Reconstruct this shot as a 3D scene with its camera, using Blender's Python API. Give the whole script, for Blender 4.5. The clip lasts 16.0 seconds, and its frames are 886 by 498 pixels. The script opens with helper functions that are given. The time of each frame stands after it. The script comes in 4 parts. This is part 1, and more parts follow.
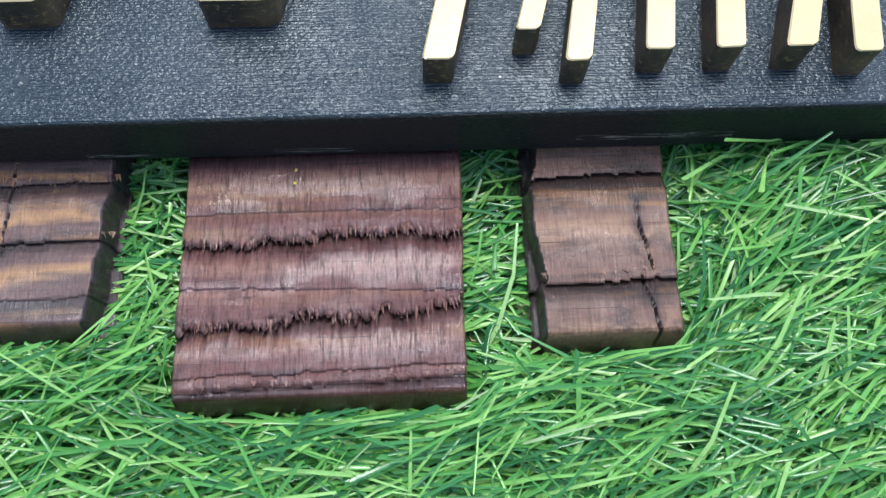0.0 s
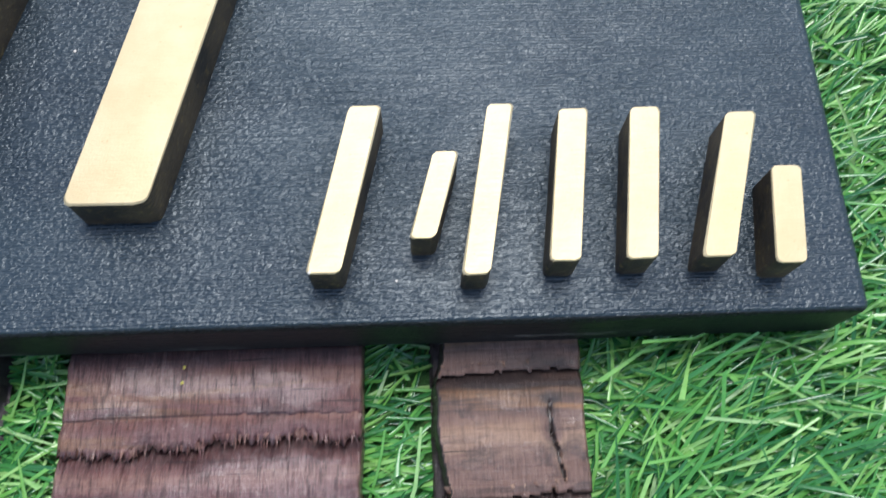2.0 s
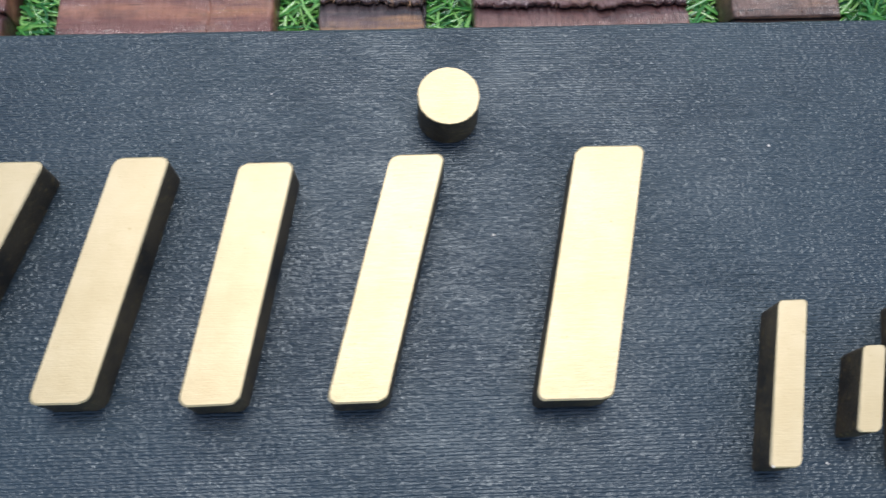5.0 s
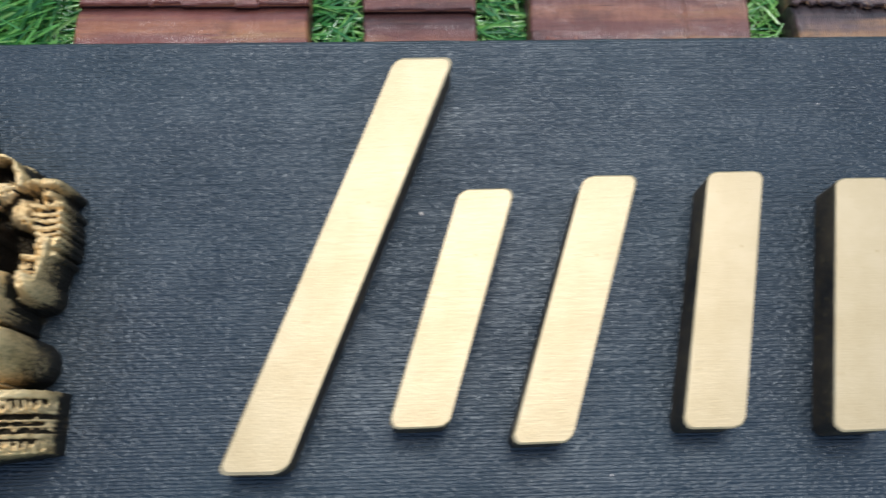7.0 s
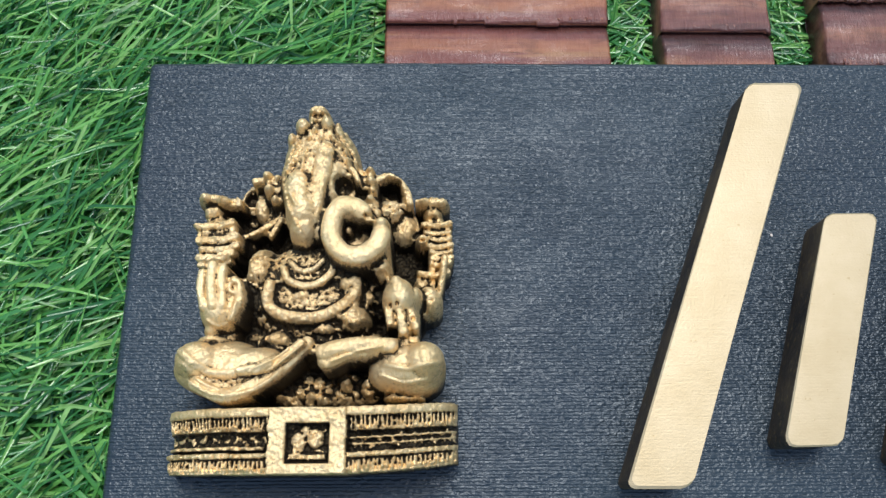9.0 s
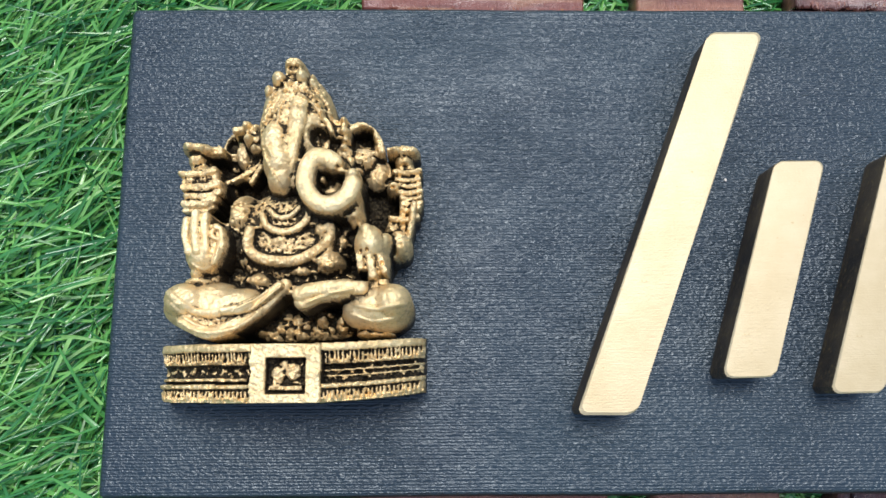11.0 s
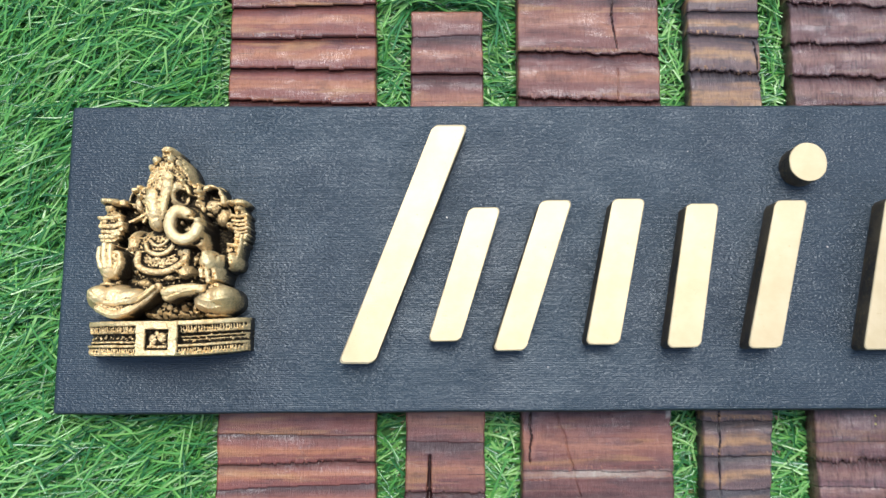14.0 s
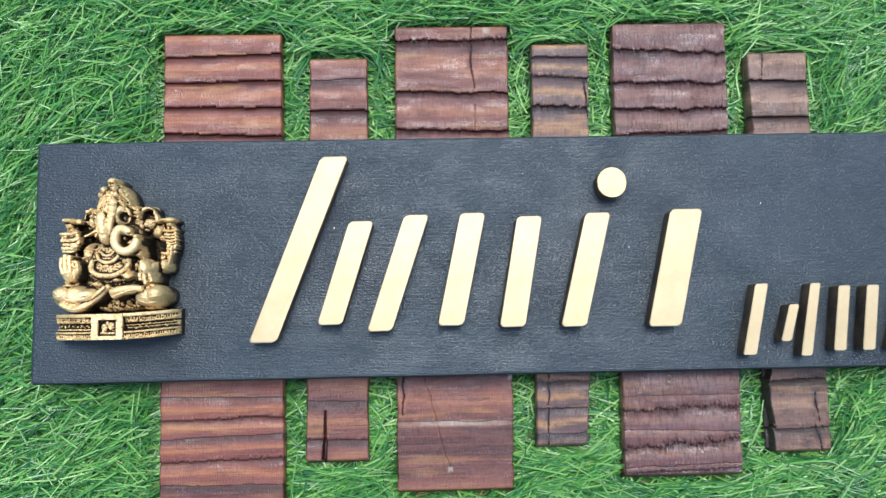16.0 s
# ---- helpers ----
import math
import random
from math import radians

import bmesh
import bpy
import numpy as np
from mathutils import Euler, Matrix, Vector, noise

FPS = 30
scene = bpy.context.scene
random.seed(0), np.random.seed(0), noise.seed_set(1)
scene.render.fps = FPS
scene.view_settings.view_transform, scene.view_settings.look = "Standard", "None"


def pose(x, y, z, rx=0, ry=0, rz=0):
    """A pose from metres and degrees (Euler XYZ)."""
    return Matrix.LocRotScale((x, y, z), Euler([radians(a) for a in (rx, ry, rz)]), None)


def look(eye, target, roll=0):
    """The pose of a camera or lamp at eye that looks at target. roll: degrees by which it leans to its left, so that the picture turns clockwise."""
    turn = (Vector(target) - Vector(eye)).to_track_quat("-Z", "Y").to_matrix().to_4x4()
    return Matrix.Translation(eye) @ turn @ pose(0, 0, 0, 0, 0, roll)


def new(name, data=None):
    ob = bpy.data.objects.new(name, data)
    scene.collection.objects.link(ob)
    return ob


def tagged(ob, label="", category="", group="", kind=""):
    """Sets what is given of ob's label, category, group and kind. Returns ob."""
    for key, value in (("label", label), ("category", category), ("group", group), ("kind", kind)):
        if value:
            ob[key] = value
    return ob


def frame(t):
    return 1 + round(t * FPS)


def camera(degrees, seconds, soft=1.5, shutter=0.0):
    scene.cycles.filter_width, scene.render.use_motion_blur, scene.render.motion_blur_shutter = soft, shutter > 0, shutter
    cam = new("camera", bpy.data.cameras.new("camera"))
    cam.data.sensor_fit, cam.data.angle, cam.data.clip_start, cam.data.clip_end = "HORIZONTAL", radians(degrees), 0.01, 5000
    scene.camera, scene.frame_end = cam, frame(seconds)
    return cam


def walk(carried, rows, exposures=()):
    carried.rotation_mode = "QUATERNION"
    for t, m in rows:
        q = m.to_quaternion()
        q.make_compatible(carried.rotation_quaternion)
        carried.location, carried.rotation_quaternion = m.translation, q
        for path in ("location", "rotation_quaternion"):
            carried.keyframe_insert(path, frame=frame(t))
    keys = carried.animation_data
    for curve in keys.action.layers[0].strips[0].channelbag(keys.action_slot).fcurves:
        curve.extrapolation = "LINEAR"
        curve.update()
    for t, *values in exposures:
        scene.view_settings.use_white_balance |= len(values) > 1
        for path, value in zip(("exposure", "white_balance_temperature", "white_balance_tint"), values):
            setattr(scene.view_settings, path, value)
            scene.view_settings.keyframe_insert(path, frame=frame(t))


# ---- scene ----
# The sign lies flat on the turf: x along its length, y up its face, z away from the ground.
TURF, SLAT_UNDER, SLAT_TOP, BOARD_TOP = 0.0, 0.0022, 0.0135, 0.036
BOARD_LONG, BOARD_WIDE = 0.572, 0.1505

PATH = [
    (0, pose(0.4336, -0.0979, 0.2204, 18.53, -1.03, -2.18)),
    (0.5, pose(0.4333, -0.0928, 0.2176, 18.71, -1.02, -2.16)),
    (1, pose(0.4341, -0.0812, 0.2175, 18.62, -1.17, -2.20)),
    (1.5, pose(0.4441, -0.0660, 0.2176, 18.98, -1.30, -2.29)),
    (2, pose(0.4612, -0.0472, 0.2221, 19.62, -1.22, -2.14)),
    (2.5, pose(0.4662, -0.0329, 0.2281, 19.63, -1.25, -2.16)),
    (3, pose(0.4661, -0.0196, 0.2340, 19.55, -1.25, -2.10)),
    (3.2, pose(0.4616, -0.0159, 0.2354, 19.99, -1.42, -2.09)),
    (5.3, pose(0.3297, -0.0026, 0.2551, 19.50, -1.21, -2.03)),
    (5.5, pose(0.3174, -0.0039, 0.2560, 19.45, -1.43, -1.97)),
    (6, pose(0.2731, 0.0003, 0.2514, 19.52, -1.37, -2.17)),
    (6.5, pose(0.2301, 0.0071, 0.2478, 19.02, -1.00, -1.87)),
    (7, pose(0.1843, 0.0152, 0.2479, 17.75, -1.40, -1.56)),
    (7.5, pose(0.1320, 0.0172, 0.2499, 17.37, -2.03, -1.61)),
    (8, pose(0.1026, 0.0230, 0.2570, 16.02, -0.25, -1.09)),
    (8.5, pose(0.0878, 0.0224, 0.2553, 16.69, -0.90, -0.93)),
    (9, pose(0.0854, 0.0219, 0.2549, 17.18, -1.02, -0.48)),
    (9.2, pose(0.0847, 0.0215, 0.2546, 17.16, -0.96, -0.53)),
    (11.3, pose(0.1000, 0.0306, 0.2823, 10.07, -0.89, -0.26)),
    (11.5, pose(0.1085, 0.0322, 0.2909, 9.94, -0.77, -0.15)),
    (12, pose(0.1255, 0.0295, 0.3086, 9.62, -0.91, -0.14)),
    (12.5, pose(0.1359, 0.0226, 0.3305, 10.28, -1.23, -0.15)),
    (13, pose(0.1511, 0.0176, 0.3538, 10.44, -1.14, -0.24)),
    (13.5, pose(0.1645, 0.0186, 0.3810, 10.55, -0.88, -0.28)),
    (14, pose(0.1790, 0.0195, 0.4182, 8.69, -0.62, -0.34)),
    (14.5, pose(0.1925, 0.0209, 0.4447, 8.00, -0.22, -0.55)),
    (15, pose(0.2069, 0.0243, 0.4795, 6.86, -0.60, -0.73)),
    (15.5, pose(0.2308, 0.0245, 0.5065, 6.30, -0.78, -0.98)),
    (16, pose(0.2393, 0.0287, 0.5340, 5.81, -1.51, -1.18)),
]
cam = camera(58.1, 16.0, soft=1.42, shutter=0.35)
walk(cam, PATH, exposures=[(0.0, 0.87), (1.0, 0.82), (2.5, 0.53), (5.5, 0.31), (6.0, 0.19), (7.0, 0.18), (8.2, 0.29), (9.0, 0.28), (11.5, 0.53), (16.0, 0.62)])

# ---- light: a bright, hazy sky with a soft high sun ----
SUN_HEIGHT, SUN_SIDE = 72.0, 8.0     # degrees above the ground; degrees from +y towards +x
world = bpy.data.worlds.new("sky")
scene.world = world
world.use_nodes = True
wn, wl = world.node_tree.nodes, world.node_tree.links
sky = wn.new("ShaderNodeTexSky")
sky.sky_type, sky.sun_disc = "NISHITA", False
sky.sun_elevation, sky.sun_rotation = radians(SUN_HEIGHT), radians(SUN_SIDE)
sky.dust_density, sky.air_density = 1.5, 1.2
wn["Background"].inputs["Strength"].default_value = 0.15
wl.new(sky.outputs[0], wn["Background"].inputs["Color"])
sun = new("sun", bpy.data.lights.new("sun", "SUN"))
sun.data.energy, sun.data.angle, sun.data.color = 2.2, radians(28), (0.98, 0.99, 1.0)
_way = Vector((math.sin(radians(SUN_SIDE)) * math.cos(radians(SUN_HEIGHT)), math.cos(radians(SUN_SIDE)) * math.cos(radians(SUN_HEIGHT)), math.sin(radians(SUN_HEIGHT))))
sun.matrix_world = look(_way * 3, (0, 0, 0))


# ---- materials ----
class Mat:
    """A node material with short words for its nodes."""

    def __init__(self, name):
        self.m = bpy.data.materials.new(name)
        self.m.use_nodes = True
        self.t = self.m.node_tree
        self.p = self.t.nodes["Principled BSDF"]
        self.co = self.t.nodes.new("ShaderNodeTexCoord").outputs["Object"]

    def put(self, kind, **values):
        n = self.t.nodes.new(kind)
        for k, v in values.items():
            s = n.inputs[k.replace("_", " ")]
            if isinstance(v, bpy.types.NodeSocket):
                self.t.links.new(v, s)
            else:
                s.default_value = v
        return n

    def scaled(self, x, y, z, turn=0.0):
        return self.put("ShaderNodeMapping", Vector=self.co, Scale=(x, y, z), Rotation=(0, 0, turn)).outputs[0]

    def noise(self, where, scale=1.0, detail=4.0, rough=0.6, warp=0.0):
        return self.put("ShaderNodeTexNoise", Vector=where, Scale=scale, Detail=detail, Roughness=rough, Distortion=warp).outputs["Fac"]

    def cells(self, where, scale=1.0):
        return self.put("ShaderNodeTexVoronoi", Vector=where, Scale=scale).outputs["Distance"]

    def ramp(self, fac, *stops):
        n = self.put("ShaderNodeValToRGB", Fac=fac)
        while len(n.color_ramp.elements) < len(stops):
            n.color_ramp.elements.new(0.5)
        for e, (at, c) in zip(n.color_ramp.elements, stops):
            e.position, e.color = at, (*c, 1) if len(c) == 3 else c
        return n.outputs["Color"]

    def grey(self, fac, *stops):
        return self.ramp(fac, *[(a, (v, v, v)) for a, v in stops])

    def mix(self, fac, a, b, how="MIX"):
        n = self.t.nodes.new("ShaderNodeMix")
        n.data_type, n.blend_type = "RGBA", how
        for k, v in ((0, fac), (6, a), (7, b)):
            if isinstance(v, bpy.types.NodeSocket):
                self.t.links.new(v, n.inputs[k])
            else:
                n.inputs[k].default_value = v if k == 0 else (*v, 1)
        return n.outputs[2]

    def calc(self, how, a, b=0.0, c=0.0):
        n = self.t.nodes.new("ShaderNodeMath")
        n.operation = how
        for i, v in enumerate((a, b, c)):
            if isinstance(v, bpy.types.NodeSocket):
                self.t.links.new(v, n.inputs[i])
            else:
                n.inputs[i].default_value = v
        return n.outputs[0]

    def bump(self, height, depth, strength=1.0, under=None):
        n = self.put("ShaderNodeBump", Height=height, Distance=depth, Strength=strength)
        if under is not None:
            self.t.links.new(under, n.inputs["Normal"])
        return n.outputs[0]

    def done(self, **values):
        for k, v in values.items():
            s = self.p.inputs[k.replace("_", " ")]
            if isinstance(v, bpy.types.NodeSocket):
                self.t.links.new(v, s)
            else:
                s.default_value = (*v, 1) if isinstance(v, tuple) and len(v) == 3 else v
        return self.m


def board_paint():
    """Thick black paint over a brushed wooden face: fine ridges along the board, small lumps."""
    m = Mat("black_brushed_paint")
    rows = m.put("ShaderNodeTexWave", Vector=m.scaled(0.05, 1.0, 1.0), Scale=350.0, Distortion=3.5, Detail=2.0, Detail_Scale=2.2)
    rows.bands_direction = "Y"
    ridge = m.calc("ADD", m.calc("MULTIPLY", rows.outputs["Fac"], 0.20), m.noise(m.scaled(760, 1050, 1000), 1.0, 2.0, 0.55, 0.4))
    lumps = m.noise(m.scaled(600, 820, 800), 1.0, 2.0, 0.5)
    patch = m.noise(m.scaled(14, 22, 20), 1.0, 4.0, 0.6)
    where = m.put("ShaderNodeSeparateXYZ", Vector=m.co)
    colour = m.mix(m.grey(patch, (0.3, 0.0), (0.75, 1.0)), (0.014, 0.022, 0.030), (0.021, 0.035, 0.045))
    # bare scrapes low on the front edge
    scuff = m.noise(m.scaled(90, 900, 900), 1.0, 5.0, 0.7)
    low = m.calc("LESS_THAN", where.outputs["Y"], 0.0008)
    bare = 0.0
    for at_x, half, at_z, tall in ((0.500, 0.022, 0.0215, 0.0016), (0.405, 0.011, 0.0180, 0.0011), (0.352, 0.010, 0.0172, 0.0010), (0.300, 0.008, 0.0180, 0.0010)):
        here = m.calc("MULTIPLY", m.calc("COMPARE", where.outputs["X"], at_x, half), m.calc("COMPARE", where.outputs["Z"], at_z, tall))
        bare = m.calc("MAXIMUM", here, bare)
    worn = m.calc("MULTIPLY", m.grey(scuff, (0.46, 0.0), (0.60, 0.85)), m.calc("MULTIPLY", low, bare))
    colour = m.mix(worn, colour, (0.22, 0.19, 0.17))
    # the front edge is darker, rougher and less shiny than the face
    colour = m.mix(m.calc("MULTIPLY", low, m.calc("SUBTRACT", 1.0, worn)), colour, (0.009, 0.010, 0.011))
    rough = m.mix(low, m.grey(patch, (0.3, 0.28), (0.7, 0.36)), (0.46, 0.46, 0.46))
    deep = m.grey(m.noise(m.scaled(26, 34, 30), 1.0, 3.0, 0.6), (0.32, 0.55), (0.68, 1.0))
    b = m.bump(lumps, 0.00042, deep)
    b = m.bump(ridge, 0.00066, deep, b)
    return m.done(Base_Color=colour, Roughness=rough, Normal=b, Specular_IOR_Level=m.grey(low, (0.0, 0.56), (1.0, 0.22)), Specular_Tint=(0.88, 0.96, 1.0))


def gold_face():
    """Matt champagne gold paint with a fine brushed grain."""
    m = Mat("champagne_gold_paint")
    grain = m.calc("MULTIPLY_ADD", m.noise(m.scaled(160, 2200, 900), 1.0, 3.0, 0.6), 0.45, m.calc("MULTIPLY", m.noise(m.scaled(1500, 1500, 1500), 1.0, 2.0, 0.5), 0.55))
    mott = m.noise(m.scaled(60, 60, 60), 1.0, 4.0, 0.6)
    colour = m.mix(m.grey(mott, (0.3, 0.0), (0.7, 1.0)), (0.450, 0.352, 0.198), (0.525, 0.425, 0.262))
    speck = m.noise(m.scaled(900, 900, 900), 1.0, 2.0, 0.5)
    colour = m.mix(m.grey(speck, (0.70, 0.0), (0.76, 0.6)), colour, (0.34, 0.24, 0.1))
    b = m.bump(grain, 0.00016, 0.5)
    return m.done(Base_Color=colour, Metallic=0.45, Roughness=m.grey(grain, (0.3, 0.42), (0.7, 0.56)), Normal=b)


def bar_side():
    """The sawn edge under black paint, with gold dust on it."""
    m = Mat("dark_sawn_edge")
    n = m.noise(m.scaled(500, 500, 900), 1.0, 5.0, 0.7)
    big = m.noise(m.scaled(50, 50, 50), 1.0, 3.0, 0.6)
    c = m.mix(m.grey(big, (0.38, 0.0), (0.68, 1.0)), (0.022, 0.016, 0.012), (0.115, 0.078, 0.042))
    c = m.mix(m.grey(n, (0.56, 0.0), (0.70, 0.8)), c, (0.36, 0.25, 0.10))
    return m.done(Base_Color=c, Roughness=0.55, Metallic=m.grey(n, (0.56, 0.0), (0.70, 0.5)), Normal=m.bump(n, 0.0006, 0.7))


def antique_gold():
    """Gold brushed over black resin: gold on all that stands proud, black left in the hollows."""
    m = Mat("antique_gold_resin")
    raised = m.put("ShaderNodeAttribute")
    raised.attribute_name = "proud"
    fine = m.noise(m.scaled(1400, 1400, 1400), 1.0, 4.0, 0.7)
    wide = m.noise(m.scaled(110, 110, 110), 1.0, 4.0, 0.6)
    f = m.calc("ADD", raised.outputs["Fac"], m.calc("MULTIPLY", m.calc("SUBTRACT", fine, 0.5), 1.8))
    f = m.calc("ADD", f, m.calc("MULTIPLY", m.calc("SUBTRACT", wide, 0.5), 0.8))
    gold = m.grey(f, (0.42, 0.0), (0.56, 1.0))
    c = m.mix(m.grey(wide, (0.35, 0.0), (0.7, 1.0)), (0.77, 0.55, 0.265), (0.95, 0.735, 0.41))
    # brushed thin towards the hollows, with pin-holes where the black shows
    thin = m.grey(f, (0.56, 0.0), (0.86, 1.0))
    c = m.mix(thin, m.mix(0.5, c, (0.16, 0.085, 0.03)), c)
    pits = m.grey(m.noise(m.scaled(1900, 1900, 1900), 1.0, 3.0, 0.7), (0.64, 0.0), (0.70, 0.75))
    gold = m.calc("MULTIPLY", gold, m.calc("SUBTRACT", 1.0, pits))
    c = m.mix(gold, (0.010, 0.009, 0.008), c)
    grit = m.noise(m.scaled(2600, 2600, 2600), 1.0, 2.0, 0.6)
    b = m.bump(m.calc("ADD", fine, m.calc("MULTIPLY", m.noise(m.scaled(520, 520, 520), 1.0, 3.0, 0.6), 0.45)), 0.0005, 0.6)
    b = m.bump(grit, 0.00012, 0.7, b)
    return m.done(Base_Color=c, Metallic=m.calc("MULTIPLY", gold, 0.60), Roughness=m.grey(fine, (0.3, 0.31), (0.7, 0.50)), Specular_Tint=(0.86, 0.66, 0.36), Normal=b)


def stained_wood(name, dark, mid, light, gloss=0.34, wear=0.5, shine=1.0, torn=1.0):
    """Stained pine, planed across in overlapping courses. The band attribute runs from 0 at a course's head to 1 at its
    lip; low values paint in the shade below the lip above.
    """
    m = Mat(name)
    band = m.put("ShaderNodeAttribute")
    band.attribute_name = "band"
    own = m.put("ShaderNodeObjectInfo").outputs["Random"]
    shift = m.put("ShaderNodeVectorMath")
    shift.operation = "ADD"
    m.t.links.new(m.co, shift.inputs[0])
    m.t.links.new(m.calc("MULTIPLY", own, 3.0), shift.inputs[1])
    co = shift.outputs[0]

    def at(x, y, z):
        return m.put("ShaderNodeMapping", Vector=co, Scale=(x, y, z)).outputs[0]

    grain = m.noise(at(9, 260, 60), 1.0, 5.0, 0.65, 0.4)
    wide = m.noise(at(22, 75, 20), 1.0, 4.0, 0.65, 0.5)
    fibre = m.noise(at(1700, 150, 300), 1.0, 5.0, 0.75)
    tuft = m.noise(at(620, 130, 200), 1.0, 4.0, 0.7, 0.3)
    blot = m.noise(at(90, 130, 90), 1.0, 4.0, 0.65)
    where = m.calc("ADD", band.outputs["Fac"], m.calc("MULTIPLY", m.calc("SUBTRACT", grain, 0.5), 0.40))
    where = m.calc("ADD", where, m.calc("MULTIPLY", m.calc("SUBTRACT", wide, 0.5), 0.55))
    # shade in the groove under each lip is painted into the stain here
    cove_shade = tuple(0.5 * a + 0.5 * b for a, b in zip(dark, mid))
    c = m.ramp(where, (0.0, dark), (0.13, dark), (0.25, cove_shade), (0.38, mid), (0.60, light), (0.78, mid), (0.94, mid), (1.0, cove_shade))
    # honey-coloured stripes where the stain is thin
    honey = m.noise(at(16, 170, 30), 1.0, 4.0, 0.6, 0.3)
    bare = m.calc("MULTIPLY", m.grey(honey, (0.55, 0.0), (0.68, 0.78 - 0.26 * torn)), m.grey(band.outputs["Fac"], (0.1, 0.0), (0.3, 1.0)))
    c = m.mix(bare, c, tuple(1.05 * v for v in (light[0], light[0] * 0.49, light[0] * 0.19)))
    # torn fibres filled with stain, in tufts
    ragged = m.calc("MULTIPLY", m.grey(fibre, (0.48, 0.0), (0.57, 1.0)), m.grey(tuft, (0.40, 0.3), (0.62, 1.0)))
    c = m.mix(m.calc("MULTIPLY", ragged, 0.75 * min(torn, 1)), c, tuple(0.7 * v for v in dark))
    # dry, pale fibres standing up between them
    dry = m.calc("MULTIPLY", m.grey(fibre, (0.34, 1.0), (0.45, 0.0)), 0.30 * torn)
    c = m.mix(dry, c, (light[0] * 1.15, light[0] * 0.80, light[0] * 0.70))
    c = m.mix(m.grey(blot, (0.54, 0.0), (0.70, wear)), c, dark)
    knots = m.noise(at(45, 240, 90), 1.0, 5.0, 0.7, 0.6)
    c = m.mix(m.grey(knots, (0.55, 0.0), (0.68, 0.7)), c, m.mix(0.6, c, dark))
    # thin dark checks along the courses
    check = m.noise(at(26, 1100, 90), 1.0, 4.0, 0.65, 0.5)
    c = m.mix(m.grey(check, (0.63, 0.0), (0.70, 0.85)), c, tuple(0.5 * v for v in dark))
    pale = m.put("ShaderNodeAttribute")
    pale.attribute_name = "pale"
    c = m.mix(m.calc("MULTIPLY", pale.outputs["Fac"], m.grey(blot, (0.35, 0.3), (0.6, 1.0))), c, (0.40, 0.34, 0.27))
    h = m.calc("ADD", m.calc("MULTIPLY", fibre, 0.25 + 0.55 * torn), m.calc("MULTIPLY", grain, 0.7))
    h = m.calc("ADD", h, m.calc("MULTIPLY", tuft, 0.2 + 0.5 * torn))
    b = m.bump(h, 0.0011, 0.85)
    # the varnish lies thick and shiny in some places and is worn off in others
    film = m.noise(at(46, 150, 40), 1.0, 4.0, 0.6)
    worn = m.noise(at(700, 420, 300), 1.0, 4.0, 0.65)
    pool = m.put("ShaderNodeAttribute")
    pool.attribute_name = "pool"
    film = m.calc("ADD", film, m.calc("MULTIPLY", pool.outputs["Fac"], 0.32))
    thick = m.grey(film, (0.45, 0.0), (0.62, 1.0))
    coat = m.bump(m.calc("ADD", m.calc("MULTIPLY", fibre, 0.8 + 0.45 * torn), m.calc("ADD", blot, m.calc("MULTIPLY", worn, 0.5 + 0.25 * torn))), 0.0007, m.calc("SUBTRACT", 0.88, m.calc("MULTIPLY", thick, 0.5 - 0.08 * torn)))
    return m.done(Base_Color=c, Roughness=m.grey(fibre, (0.3, gloss), (0.75, gloss + 0.2)), Normal=b, Specular_IOR_Level=0.4, Coat_Weight=m.calc("MULTIPLY", m.grey(film, (0.42, 0.25 * shine), (0.66, 0.75 * shine)), m.calc("SUBTRACT", 1.0, m.calc("MULTIPLY", ragged, 0.75))), Coat_IOR=1.45 + 0.32 * shine, Coat_Roughness=m.calc("SUBTRACT", m.grey(worn, (0.3, 0.13 - 0.05 * torn), (0.7, 0.31 - 0.08 * torn)), m.calc("MULTIPLY", thick, 0.06)), Coat_Normal=coat)


def blade_green():
    """Plastic grass: greens that change from blade to blade, shiny, a little light through it."""
    m = Mat("turf_green")
    own = m.put("ShaderNodeNewGeometry").outputs["Random Per Island"]
    c = m.ramp(own, (0.0, (0.020, 0.115, 0.042)), (0.25, (0.054, 0.232, 0.070)), (0.5, (0.118, 0.372, 0.084)), (0.78, (0.235, 0.530, 0.124)), (0.97, (0.37, 0.630, 0.215)), (1.0, (0.44, 0.58, 0.34)))
    n = m.noise(m.scaled(300, 300, 300), 1.0, 2.0, 0.5)
    c = m.mix(m.grey(n, (0.3, 0.0), (0.8, 0.4)), c, (0.05, 0.26, 0.03))
    m.done(Base_Color=c, Roughness=0.21, Specular_IOR_Level=0.66)
    thin = m.put("ShaderNodeBsdfTranslucent", Color=c)
    both = m.put("ShaderNodeMixShader", Fac=0.26)
    m.t.links.new(m.p.outputs[0], both.inputs[1])
    m.t.links.new(thin.outputs[0], both.inputs[2])
    m.t.links.new(both.outputs[0], m.t.nodes["Material Output"].inputs["Surface"])
    return m.m


def thatch_tan():
    m = Mat("thatch_yarn")
    own = m.put("ShaderNodeNewGeometry").outputs["Random Per Island"]
    return m.done(Base_Color=m.ramp(own, (0.0, (0.10, 0.12, 0.03)), (0.5, (0.22, 0.19, 0.07)), (1.0, (0.34, 0.25, 0.11))), Roughness=0.55)


